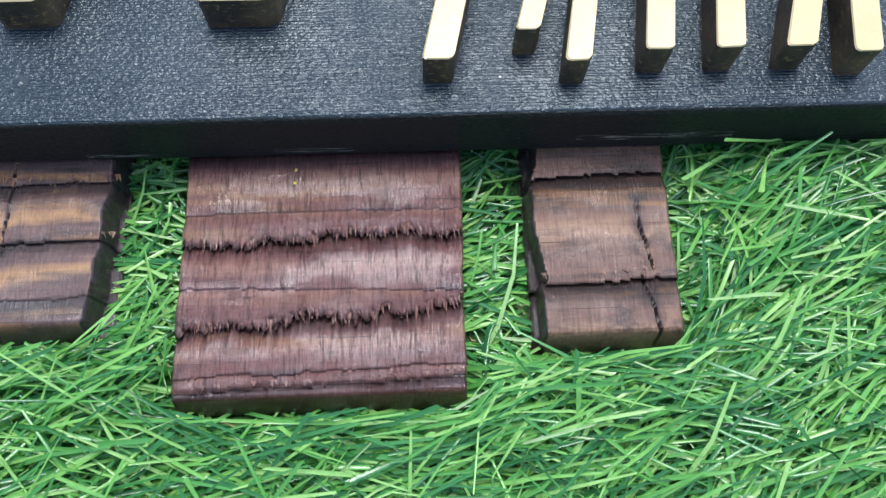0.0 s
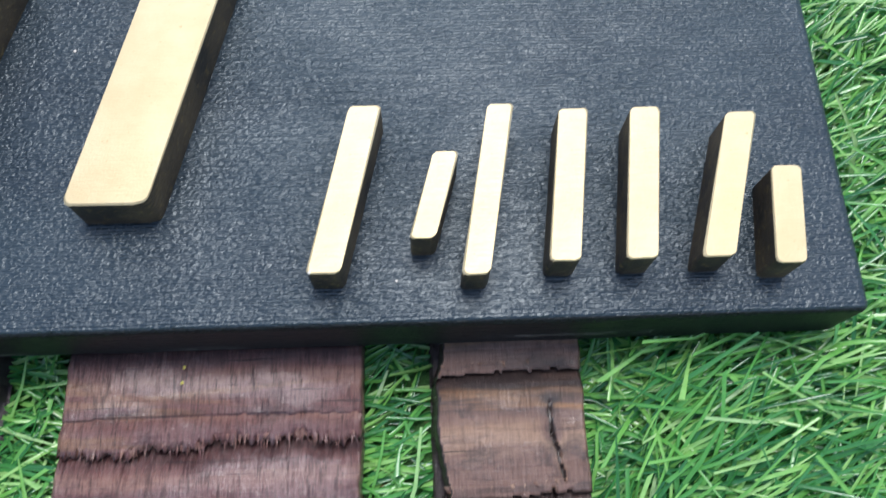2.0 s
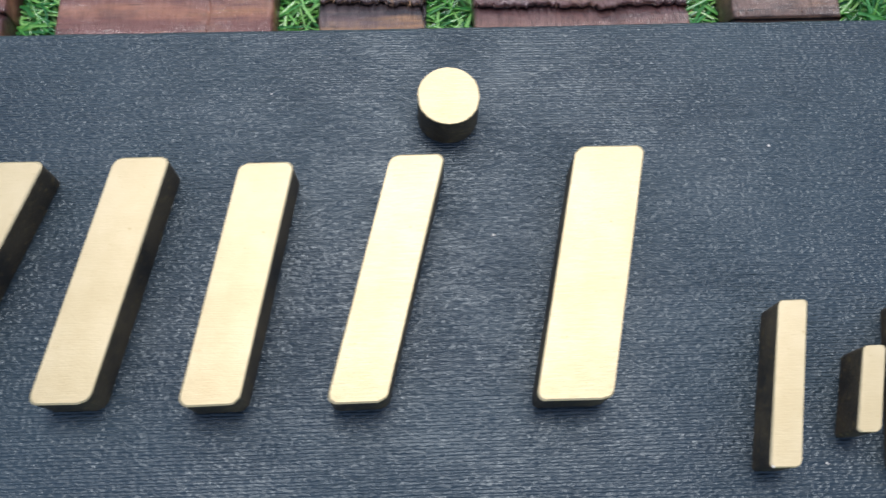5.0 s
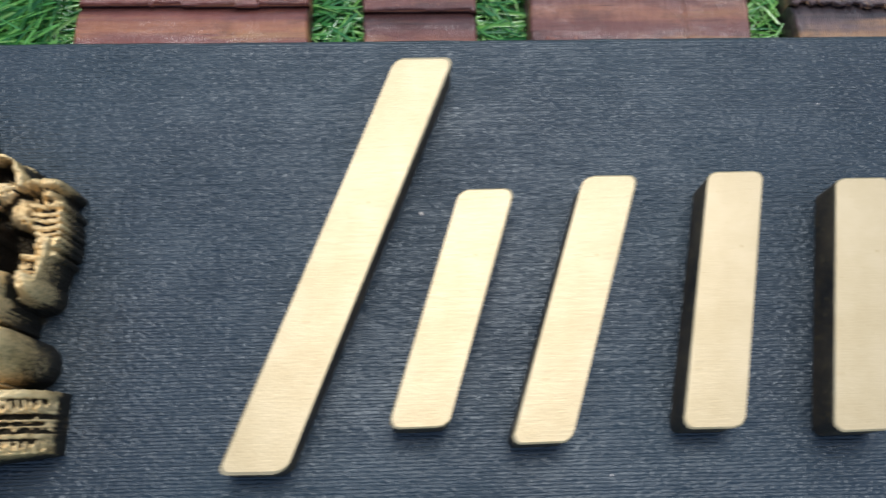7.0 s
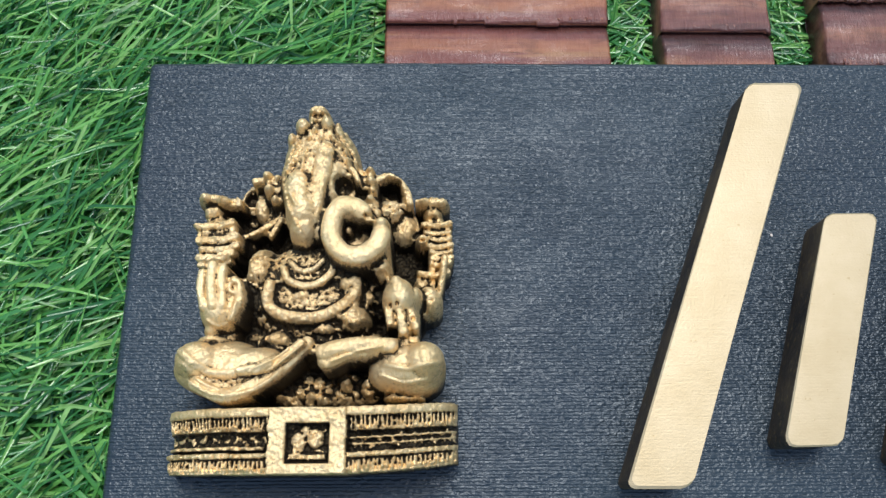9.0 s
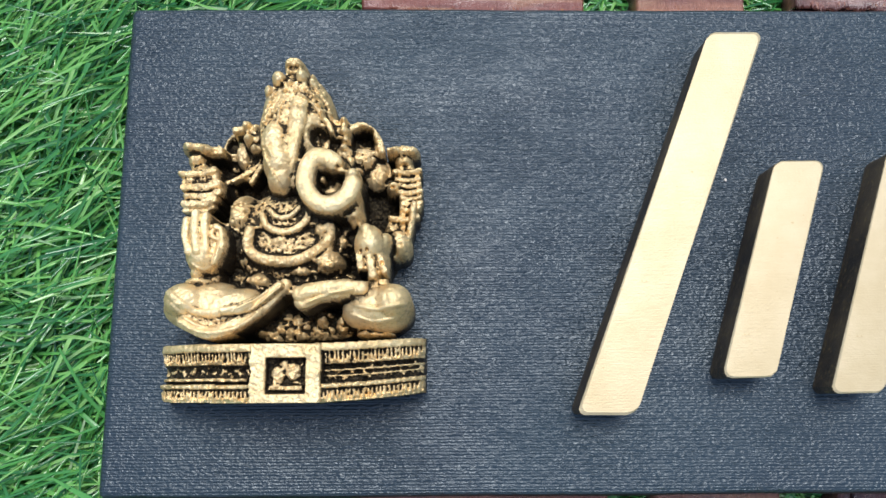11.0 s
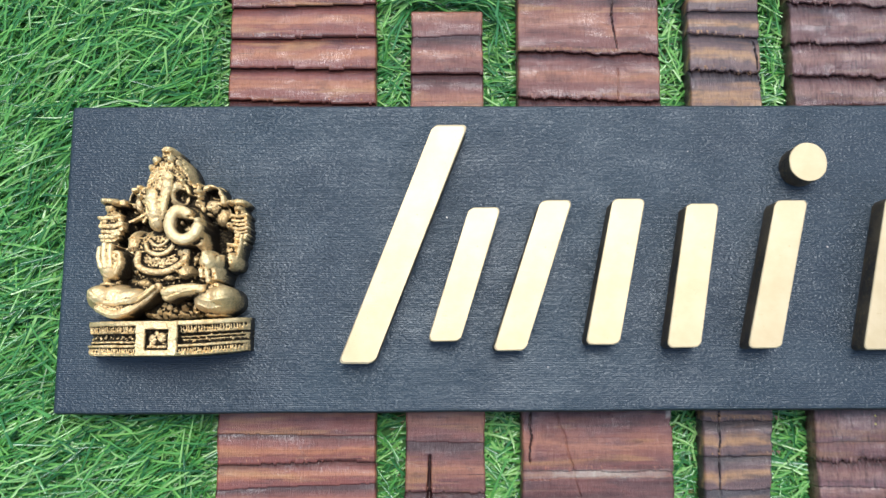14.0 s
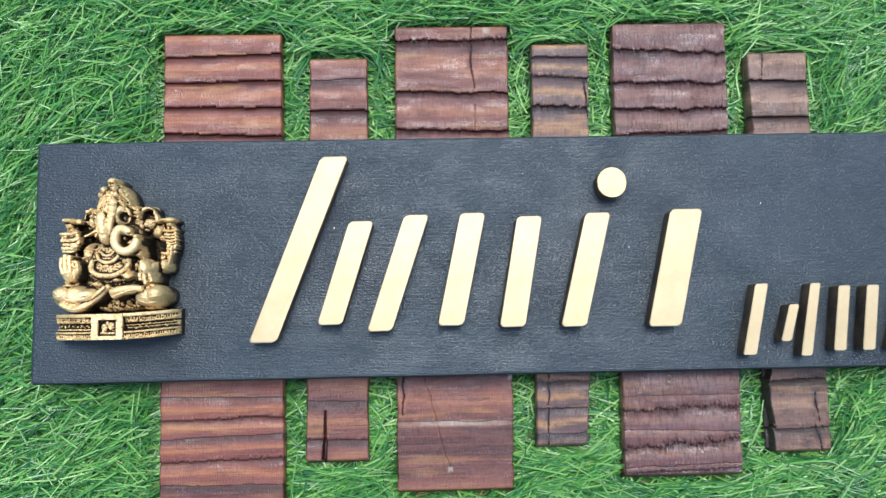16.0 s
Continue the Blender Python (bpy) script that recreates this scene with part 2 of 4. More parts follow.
def turf_mat():
    m = Mat("turf_backing")
    n = m.noise(m.scaled(160, 160, 160), 1.0, 5.0, 0.7)
    far = m.noise(m.scaled(9, 9, 9), 1.0, 4.0, 0.6)
    c = m.mix(m.grey(n, (0.35, 0.0), (0.7, 1.0)), (0.018, 0.058, 0.014), (0.04, 0.14, 0.024))
    c = m.mix(m.grey(far, (0.4, 0.0), (0.7, 0.4)), c, (0.055, 0.19, 0.03))
    return m.done(Base_Color=c, Roughness=0.8, Normal=m.bump(n, 0.004, 0.8))


def plain(name, colour, rough=0.5, grain=600):
    m = Mat(name)
    n = m.noise(m.scaled(grain, grain, grain), 1.0, 3.0, 0.6)
    c = m.mix(m.grey(n, (0.35, 0.0), (0.7, 1.0)), tuple(v * 0.75 for v in colour), colour)
    return m.done(Base_Color=c, Roughness=rough)


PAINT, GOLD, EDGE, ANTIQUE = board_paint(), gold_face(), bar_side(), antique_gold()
RED = stained_wood("red_brown_stain", (0.040, 0.013, 0.012), (0.165, 0.056, 0.042), (0.30, 0.120, 0.068), 0.36, 0.4, 0.72, 0.35)
RUST = stained_wood("rust_brown_stain", (0.045, 0.012, 0.010), (0.19, 0.055, 0.038), (0.35, 0.130, 0.058), 0.36, 0.3, 0.72, 0.2)
PURPLE = stained_wood("purple_brown_stain", (0.032, 0.012, 0.013), (0.145, 0.058, 0.050), (0.25, 0.122, 0.090), 0.24, 0.5, 1.1, 1.0)
CHAR = stained_wood("charred_brown_stain", (0.028, 0.018, 0.017), (0.17, 0.092, 0.068), (0.31, 0.185, 0.120), 0.28, 0.8, 0.62, 0.55)
SMOKE = stained_wood("smoky_brown_stain", (0.032, 0.023, 0.025), (0.12, 0.068, 0.062), (0.34, 0.185, 0.085), 0.28, 0.7, 0.5, 0.4)
GREEN, TAN, MAT = blade_green(), thatch_tan(), turf_mat()


# ---- building helpers ----
def mesh_of(name, verts, faces, smooth=False):
    me = bpy.data.meshes.new(name)
    me.from_pydata([tuple(v) for v in verts], [], [tuple(f) for f in faces])
    me.update()
    if smooth:
        me.polygons.foreach_set("use_smooth", [True] * len(me.polygons))
    return me


def quads(name, verts, faces, smooth=False):
    """A mesh from numpy arrays: verts (n, 3), faces (m, 4)."""
    me = bpy.data.meshes.new(name)
    me.vertices.add(len(verts))
    me.vertices.foreach_set("co", np.asarray(verts, np.float32).ravel())
    me.loops.add(faces.size)
    me.loops.foreach_set("vertex_index", faces.astype(np.int32).ravel())
    me.polygons.add(len(faces))
    me.polygons.foreach_set("loop_start", np.arange(0, faces.size, 4, dtype=np.int32))
    if smooth:
        me.polygons.foreach_set("use_smooth", np.ones(len(faces), bool))
    me.update(calc_edges=True)
    return me


def part(name, me, material, parent=None, label=""):
    ob = new(name, me)
    me.materials.append(material)
    ob.parent = parent
    return tagged(ob, label)


def wavy(x, seed, sizes):
    """Smooth 1D noise: a sum of waves; sizes holds (amplitude, length)."""
    r = np.random.RandomState(seed)
    out = np.zeros_like(x)
    for a, l in sizes:
        k = np.floor(x / l).astype(int)
        f = x / l - k
        lo = k.min()
        v = r.uniform(-1, 1, k.max() - lo + 3)
        f = f * f * (3 - 2 * f)
        out = out + a * (v[k - lo] * (1 - f) + v[k - lo + 1] * f)
    return out


# ---- the ground ----
ground = part("ground", mesh_of("ground", [(-60, -60, TURF), (60, -60, TURF), (60, 60, TURF), (-60, 60, TURF)], [(0, 1, 2, 3)]), MAT)
tagged(ground, "dark green backing of an artificial turf mat", "ground", kind="structure")

# ---- the wooden slats under the board ----
SLATS = []


def lip_line(xs, seed, i, rag):
    """How the lower edge of a course wanders and is torn into teeth."""
    base = wavy(xs, seed * 31 + i, [(0.0006 * (0.4 + rag), 0.016), (0.0007 * rag, 0.0042), (0.0004 * rag, 0.0013)])
    r = np.random.RandomState(seed * 17 + i)
    at = np.sort(r.uniform(xs.min(), xs.max(), int(12 + 30 * rag * (xs.max() - xs.min()) / 0.04)))
    tooth = np.zeros_like(xs)
    for x in at:
        w, tall = r.uniform(0.0005, 0.0013), r.uniform(0.2, 1.0) * 0.0015 * max(rag - 0.25, 0.06)
        tooth = np.maximum(tooth, tall * np.clip(1 - np.abs(xs - x + 0.3 * w) / w, 0, 1))
    return base - tooth


def slant(seed, i, rag):
    """How far a course runs out of square."""
    return 0.045 if rag > 1.4 else 0.03 * math.sin(seed * 7 + i)


def slat(seed, head, foot, y1, y0, lips, cracks, stain, label, dusty=(), ledge=(), pools=()):
    """head and foot: x of the left and right edge there; lips: (y, height, raggedness); cracks: (from, to, width)."""
    SLATS.append((head, foot, y1, y0))
    ys = np.concatenate([np.arange(y0, 0.012, 0.00045), np.linspace(0.013, 0.139, 24), np.arange(0.140, y1, 0.00055), [y1]])
    nx = int((head[1] - head[0]) / 0.00042)
    u = np.linspace(0, 1, nx)
    f = ((ys - y0) / (y1 - y0))[:, None]
    left = foot[0] + (head[0] - foot[0]) * f + wavy(ys, seed + 1, [(0.0003, 0.011), (0.00015, 0.003)])[:, None]
    right = foot[1] + (head[1] - foot[1]) * f + wavy(ys, seed + 2, [(0.0003, 0.012), (0.00015, 0.0025)])[:, None]
    X = left + (right - left) * u
    Y = np.repeat(ys[:, None], nx, 1)
    xs = X[len(ys) // 2]
    # courses: the surface climbs towards each lip and drops below it
    edges = sorted(lips, reverse=True)
    Z = np.zeros_like(X)
    B = np.full_like(X, 0.45)
    over = np.zeros_like(X)
    above, drop, start = y1 + 0.012, 1.0, y1 + 0.012
    for i, (yl, tall, rag) in enumerate(edges + [(y0 - 0.012, 1.0, 0.0)]):
        torn = lip_line(xs, seed, i, rag)
        lip = yl + torn[None, :] + (X - xs.mean()) * slant(seed, i, rag)
        span = np.maximum(above - lip, 1e-4)
        ph = np.clip((above - Y) / span, 0, 1)
        # the long course under the board fades in and out near its ends
        ph = np.where(span > 0.05, np.where(Y > 0.075, 0.8 * np.clip((above - Y) / 0.022, 0, 1), 1 - 0.75 * np.clip((Y - lip) / 0.022, 0, 1)), ph)
        inside = (Y >= lip) & (Y < above)
        # a course starts below the lip above it and climbs back to the face
        deep = 0.001 * (1.9 * drop if drop > 0.7 else 0.9 * max(drop, 0))
        climb = np.clip((above - Y) / 0.0075, 0, 1)
        if tall >= 0:
            Z = np.where(inside, -deep * (1 - climb) ** 1.7 + 0.00028 * tall * np.sin(np.pi * ph), Z)
        else:
            Z = np.where(inside, 0.001 * tall, Z)
        # B starts low below a lip, so the groove's shade is coloured in
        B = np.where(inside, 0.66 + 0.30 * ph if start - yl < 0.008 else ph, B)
        over = np.where(inside, over + np.clip((ph - 0.86) / 0.14, 0, 1) ** 2 * 0.0014 * max(tall, 0), over)
        above, drop, start = lip, tall, yl
    Y = Y - over
    # wear on the arrises, cracks
    side = np.minimum(X - left, right - X)
    end = np.minimum(Y - y0, y1 - Y)
    Z -= 0.0011 * np.clip(1 - side / 0.0011, 0, 1) ** 2 + 0.0013 * np.clip(1 - end / 0.0014, 0, 1) ** 2
    if ledge:
        shelf = np.interp(-ys, [-a for a, _ in ledge], [abs(b) for _, b in ledge])[:, None] + wavy(ys, seed + 4, [(0.0004, 0.005), (0.00012, 0.0016)])[:, None]
        inset = shelf - (X - left if ledge[0][1] > 0 else right - X)
        off = np.clip(inset / 0.0009, 0, 1) * (Y < 0.03)
        Z -= (0.0085 if ledge[0][1] > 0 else 0.0106) * off
        B = np.where((inset > -0.0005) & (Y < 0.03), 0.02, B)
    for (ax, ay), (bx, by), wide in cracks:
        tt = np.clip(((X - ax) * (bx - ax) + (Y - ay) * (by - ay)) / ((bx - ax) ** 2 + (by - ay) ** 2), 0, 1)
        jag = wavy(ys, seed + 9, [(0.00055, 0.007), (0.00022, 0.0026)])[:, None] * (0.3 if wide > 1 else 1.0)
        d = np.hypot(X - ax - tt * (bx - ax) - jag, Y - ay - tt * (by - ay))
        faint = wide < 0.46
        reach = 0.0009 * max(wide, 0.45) * (0.3 + 0.7 * tt if wide > 1 and abs(by - ay) > 0.02 else 1.0) * (1 + (0.2 if wide < 1 else 0.0) * np.sin(Y * 900 + 2 * np.sin(Y * 370)))
        Z -= (0.0012 if faint else 0.0055 * min(wide, 1.2)) * np.clip(1.3 - 1.3 * d / reach, 0, 1)
        if (wide < 2 or len(cracks) == 1) and not faint:
            B = np.where(d < np.maximum(0.8 * reach, 0.0004), -0.4, B - (0.15 if stain is CHAR else 0.1) * np.clip(1.2 - d / 0.0028, 0, 1))
    r = np.random.RandomState(seed)
    Z += r.uniform(-1, 1, Z.shape) * 0.00006
    ny = len(ys)
    top = np.stack([X, Y, SLAT_TOP + Z], -1).reshape(-1, 3)
    k = (np.arange(ny)[:, None] * nx + np.arange(nx)).astype(np.int32)
    cells = np.stack([k[:-1, :-1], k[:-1, 1:], k[1:, 1:], k[1:, :-1]], -1).reshape(-1, 4)
    rim = np.concatenate([k[0, :], k[1:, -1], k[-1, -2::-1], k[-2:0:-1, 0]])
    base = top[rim].copy()
    base[:, 2] = SLAT_UNDER
    base[:nx, 1] -= 0.0026
    n0 = len(top)
    nxt = np.roll(np.arange(len(rim)), -1)
    skirt = np.stack([n0 + np.arange(len(rim)), n0 + nxt, rim[nxt], rim], -1)
    lo = n0 + len(rim)
    corner = np.array([base[0], base[nx - 1], base[nx - 1 + ny - 1], base[2 * (nx - 1) + ny - 1]])
    verts = np.concatenate([top, base, corner - [0, 0, 0.00001]])
    faces = np.concatenate([cells, skirt, [[lo + 3, lo + 2, lo + 1, lo]]])
    holder = new("wooden_slat")
    cx = (foot[0] + foot[1]) / 2
    holder.location = (cx, y0, SLAT_UNDER)
    me = quads("plank", verts - [cx, y0, SLAT_UNDER], faces)
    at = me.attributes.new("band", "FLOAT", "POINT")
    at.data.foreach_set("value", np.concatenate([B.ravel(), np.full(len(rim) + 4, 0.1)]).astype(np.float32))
    at = me.attributes.new("pale", "FLOAT", "POINT")
    P = np.zeros_like(X)
    for px, py, rx, ry in dusty:
        P = np.maximum(P, np.clip(1.6 - 1.6 * np.maximum(np.abs(X - px) / rx, np.abs(Y - py) / ry), 0, 1))
    at.data.foreach_set("value", np.concatenate([P.ravel(), np.zeros(len(rim) + 4)]).astype(np.float32))
    at = me.attributes.new("pool", "FLOAT", "POINT")
    W = np.zeros_like(X)
    for px, py, rx, ry in pools:
        W = np.maximum(W, np.clip(1.5 - 1.5 * np.hypot((X - px) / rx, (Y - py) / ry), 0, 1))
    at.data.foreach_set("value", np.concatenate([W.ravel(), np.zeros(len(rim) + 4)]).astype(np.float32))
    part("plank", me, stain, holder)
    # torn fibres along the ragged lips
    for i, (yl, tall, rag) in enumerate(edges):
        if tall < 0.7:
            continue
        torn = lip_line(xs, seed, i, rag)
        rr = np.random.RandomState(seed * 7 + i)
        vs, fs = [], []
        lean = slant(seed, i, rag)
        for k_ in range(int(len(xs) * (0.2 + 0.45 * rag))):
            j_ = rr.randint(6, len(xs) - 6)
            x, y = xs[j_] + rr.uniform(-1, 1) * 0.0003, yl + torn[j_] + (xs[j_] - xs.mean()) * lean + 0.0003
            long_, w = (0.0011 if rag > 0.4 else 0.0003) + rr.uniform(0.0, 1.0) ** 2 * 0.0030 * (0.08 + rag * 0.55), rr.uniform(0.00025, 0.0007)
            dx, lift = rr.normal(0.0003, 0.0005), rr.normal(-0.0001, 0.0005)
            z = SLAT_TOP - 0.0002
            n = len(vs)
            vs += [(x - w, y + 0.0012, z - 0.0005), (x + w, y + 0.0012, z - 0.0005), (x + w, y + 0.0010, z + 0.00028), (x - w, y + 0.0010, z + 0.00028), (x + dx, y - long_, z + lift)]
            fs += [(n, n + 4, n + 1), (n + 1, n + 4, n + 2), (n + 2, n + 4, n + 3), (n + 3, n + 4, n), (n + 3, n, n + 1, n + 2)]
        me = mesh_of("splintered_edge", np.array(vs) - [cx, y0, SLAT_UNDER], fs)
        at = me.attributes.new("band", "FLOAT", "POINT")
        at.data.foreach_set("value", rr.uniform(0.4, 0.95, len(vs)).astype(np.float32))
        part("splintered_edge", me, stain, holder, "torn wood fibres along a course")
    return tagged(holder, label, "wood slat", "slats behind the name board")


slat(11, (0.0709, 0.1485), (0.0718, 0.1502), 0.2283, -0.083,
     [(0.2153, 1.5, 0.2), (0.1974, 1.6, 0.2), (0.1800, 1.6, 0.25), (0.1616, 1.6, 0.2), (-0.0110, 0.5, 0.2), (-0.0236, 1.4, 0.3), (-0.0360, 0.4, 0.2), (-0.0495, 1.5, 0.3), (-0.0660, 0.4, 0.2)], [], RUST,
     "wide rust-brown stained wooden slat with smooth overlapping courses")
slat(12, (0.1677, 0.2059), (0.1640, 0.2037), 0.2110, -0.0530,
     [(0.1970, 0.5, 0.3), (0.1770, 1.5, 0.3), (-0.0150, 0.4, 0.2), (-0.0380, 1.2, 0.2)], [((0.1768, -0.022), (0.1757, -0.056), 2.4)], RED,
     "narrow red-brown stained wooden slat split at its foot")
slat(13, (0.2247, 0.3007), (0.2220, 0.2968), 0.2322, -0.0730,
     [(0.2250, 1.5, 0.9), (0.1890, 1.6, 0.7), (0.1635, 1.6, 0.8), (-0.0290, 0.9, 0.5), (-0.0330, -0.9, 0.5)],
     [((0.2765, 0.2322), (0.2755, 0.2050), 0.5), ((0.2755, 0.2050), (0.2775, 0.1900), 0.5), ((0.2775, 0.178), (0.2765, 0.160), 0.4), ((0.240, 0.0), (0.256, -0.062), 0.45), ((0.2998, -0.0015), (0.2985, -0.0070), 2.4), ((0.2972, -0.0520), (0.2970, -0.0580), 1.6), ((0.2972, -0.0690), (0.2970, -0.0730), 1.6), ((0.2275, 0.01), (0.2262, -0.025), 0.55)], RED,
     "wide red-brown wooden slat with a long crack and chipped edge",
     ((0.259, -0.0312, 0.040, 0.0024), (0.2375, 0.2243, 0.0022, 0.0020), (0.2865, 0.2290, 0.0034, 0.0026), (0.2560, -0.0600, 0.002, 0.002), (0.2960, -0.002, 0.0022, 0.003)))
slat(14, (0.3165, 0.3552), (0.3123, 0.3490), 0.2193, -0.0467,
     [(0.2115, 0.9, 0.3), (0.1980, 1.0, 0.5), (0.1785, 1.5, 0.9), (-0.0050, 0.9, 0.5), (-0.0225, 0.9, 0.3), (-0.0390, 0.4, 0.4)],
     [((0.3515, 0.194), (0.3545, 0.150), 0.6), ((0.3215, 0.0), (0.3190, -0.047), 0.5)], SMOKE,
     "narrow smoke-darkened wooden slat with a fine crack",
     ledge=((0.01, -0.0012), (-0.012, -0.0024), (-0.025, -0.0030), (-0.047, -0.0050)))
slat(15, (0.3720, 0.4494), (0.3683, 0.4449), 0.2332, -0.0675,
     [(0.2165, 1.5, 1.1), (0.1942, 1.6, 1.0), (0.1760, 1.6, 1.0), (0.1590, 1.4, 0.8), (0.0040, 0.6, 0.1), (-0.0165, 0.4, 0.3), (-0.0222, 1.8, 1.6), (-0.0390, 0.4, 0.3), (-0.0447, 1.8, 1.6), (-0.0608, 0.6, 0.5), (-0.0642, 0.8, 0.3)], [], PURPLE,
     "wide purple-brown wooden slat with torn, splintered courses",
     pools=((0.4230, -0.0330, 0.030, 0.0065), (0.4050, -0.0090, 0.034, 0.004), (0.4200, -0.0540, 0.026, 0.005)))
slat(16, (0.4632, 0.5040), (0.4640, 0.5036), 0.2118, -0.0538,
     [(0.1940, 1.4, 0.3), (0.1690, 1.5, 0.3), (-0.0062, 1.6, 0.3), (-0.0375, 1.7, 0.3)],
     [((0.4735, 0.212), (0.4725, 0.195), 0.5), ((0.4945, -0.016), (0.4950, -0.024), 0.47), ((0.4950, -0.024), (0.4975, -0.036), 0.52), ((0.4945, -0.038), (0.4970, -0.054), 0.52), ((0.4628, 0.212), (0.4628, 0.158), 2.6)], CHAR,
     "narrow purple-brown wooden slat with a broken corner",
     ledge=((0.02, 0.0030), (-0.0045, 0.0032), (-0.0065, 0.0016), (-0.020, 0.0014), (-0.030, 0.0024), (-0.0368, 0.0046), (-0.039, 0.0022), (-0.060, 0.0026)))


# ---- the black board ----
def board():
    bm = bmesh.new()
    bmesh.ops.create_cube(bm, size=1)
    for v in bm.verts:
        v.co = ((v.co.x + 0.5) * BOARD_LONG, (v.co.y + 0.5) * BOARD_WIDE, SLAT_TOP + 0.0002 + (v.co.z + 0.5) * (BOARD_TOP - SLAT_TOP - 0.0002))
    bmesh.ops.bevel(bm, geom=list(bm.edges), offset=0.0022, segments=4, affect="EDGES", profile=0.5)
    # hand-sanded arrises: the long edges wander a little
    for x in np.linspace(0.004, BOARD_LONG - 0.004, 150):
        bmesh.ops.bisect_plane(bm, geom=bm.verts[:] + bm.edges[:] + bm.faces[:], plane_co=(x, 0, 0), plane_no=(1, 0, 0))
    xs = np.array([v.co.x for v in bm.verts])
    front, back, top = (wavy(xs + 1, k, [(0.00022, 0.05), (0.00012, 0.011), (0.00006, 0.004)]) for k in (61, 62, 63))
    for v, a, b, c in zip(bm.verts, front, back, top):
        near = v.co.y < BOARD_WIDE / 2
        v.co.y += float(a if near else b)
        if v.co.z > BOARD_TOP - 0.0021 and (v.co.y < 0.003 or v.co.y > BOARD_WIDE - 0.003):
            v.co.z += float(c) * 0.5
    me = bpy.data.meshes.new("name_board")
    bm.to_mesh(me)
    bm.free()
    me.polygons.foreach_set("use_smooth", [0.02 < abs(p.normal.z) < 0.98 or 0.02 < abs(p.normal.x) < 0.98 for p in me.polygons])
    return tagged(part("name_board", me, PAINT), "long black painted wooden board with brushed texture lying on slats", "sign board")


board()


# ---- raised bars on the board ----
def outline(a, b, wide, r):
    """A bar from a to b with rounded corners, counter-clockwise."""
    a, b = Vector(a), Vector(b)
    low = [(a.x - wide / 2, a.y), (a.x + wide / 2, a.y), (b.x + wide / 2, b.y), (b.x - wide / 2, b.y)]
    pts = []
    for i in range(4):
        p, q, s = Vector(low[i]), Vector(low[i - 1]), Vector(low[(i + 1) % 4])
        e, g = p + (q - p).normalized() * r, p + (s - p).normalized() * r
        for j in range(7):
            t = j / 6
            w = 2 * t * (1 - t) * 0.7071
            pts.append(((1 - t) ** 2 * e + w * p + t * t * g) / ((1 - t) ** 2 + w + t * t))
    return pts


def raised_bar(a, b, wide, tall=0.012, r=0.003, label="", seed=0):
    rng = random.Random(seed)
    pts = outline(a, b, wide, r)
    cx, cy = sum(p.x for p in pts) / len(pts), sum(p.y for p in pts) / len(pts)
    holder = new("raised_bar")
    holder.location = (cx, cy, BOARD_TOP)
    n = len(pts)
    rel = [(p.x - cx + rng.uniform(-1, 1) * 0.0001, p.y - cy + rng.uniform(-1, 1) * 0.0001) for p in pts]
    verts = [(x, y, 0.0) for x, y in rel] + [(x, y, tall - 0.0004) for x, y in rel]
    faces = [(i, (i + 1) % n, n + (i + 1) % n, n + i) for i in range(n)] + [tuple(range(n))[::-1], tuple(range(n, 2 * n))]
    part("core", mesh_of("core", verts, faces), EDGE, holder, "dark sawn edge dusted with gold")
    s = 1 - 0.0005 / max(wide, 0.006)
    verts = [(x, y, tall - 0.00035) for x, y in rel] + [(x * s, y * (1 - 0.0004 / 0.03), tall) for x, y in rel]
    faces = [(i, (i + 1) % n, n + (i + 1) % n, n + i) for i in range(n)] + [tuple(range(n))[::-1], tuple(range(n, 2 * n))]
    part("face", mesh_of("face", verts, faces), GOLD, holder, "matt champagne gold painted face")
    return tagged(holder, label, "raised bar", "gold bars on the name board")


LONG = "tall slanted champagne-gold bar standing proud of the black board"
MIDDLE = "slanted champagne-gold bar standing proud of the black board"
SHORT = "short plain champagne-gold block raised on the black board"
SMALL = "small slim champagne-gold bar near the board's lower edge"
BARS = [
    ((0.1430, 0.0230), (0.1875, 0.1366), 0.0165, LONG), ((0.1835, 0.0330), (0.2035, 0.0960), 0.0150, MIDDLE), ((0.2135, 0.0285), (0.2375, 0.0993), 0.0150, MIDDLE),
    ((0.2568, 0.0311), (0.2720, 0.1000), 0.0155, MIDDLE), ((0.2945, 0.0295), (0.3070, 0.0975), 0.0155, MIDDLE), ((0.3320, 0.0290), (0.3497, 0.0990), 0.0155, MIDDLE),
    ((0.3590, 0.1082), (0.3590, 0.1272), 0.0182, SHORT), ((0.3880, 0.0280), (0.4050, 0.1003), 0.0200, MIDDLE),
    ((0.4395, 0.0095), (0.4495, 0.0530), 0.0080, SMALL), ((0.4625, 0.0175), (0.4690, 0.0400), 0.0062, SMALL), ((0.4745, 0.0083), (0.4830, 0.0528), 0.0066, SMALL),
    ((0.4955, 0.0110), (0.5010, 0.0510), 0.0075, SMALL), ((0.5135, 0.0110), (0.5190, 0.0510), 0.0075, SMALL), ((0.5315, 0.0110), (0.5430, 0.0490), 0.0078, SMALL), ((0.5485, 0.0090), (0.5515, 0.0340), 0.0075, SMALL),
]
bars = [raised_bar(a, b, w, r=0.0089 if l is SHORT else 0.0028 if w > 0.01 else 0.0014, label=l, seed=i) for i, (a, b, w, l) in enumerate(BARS)]

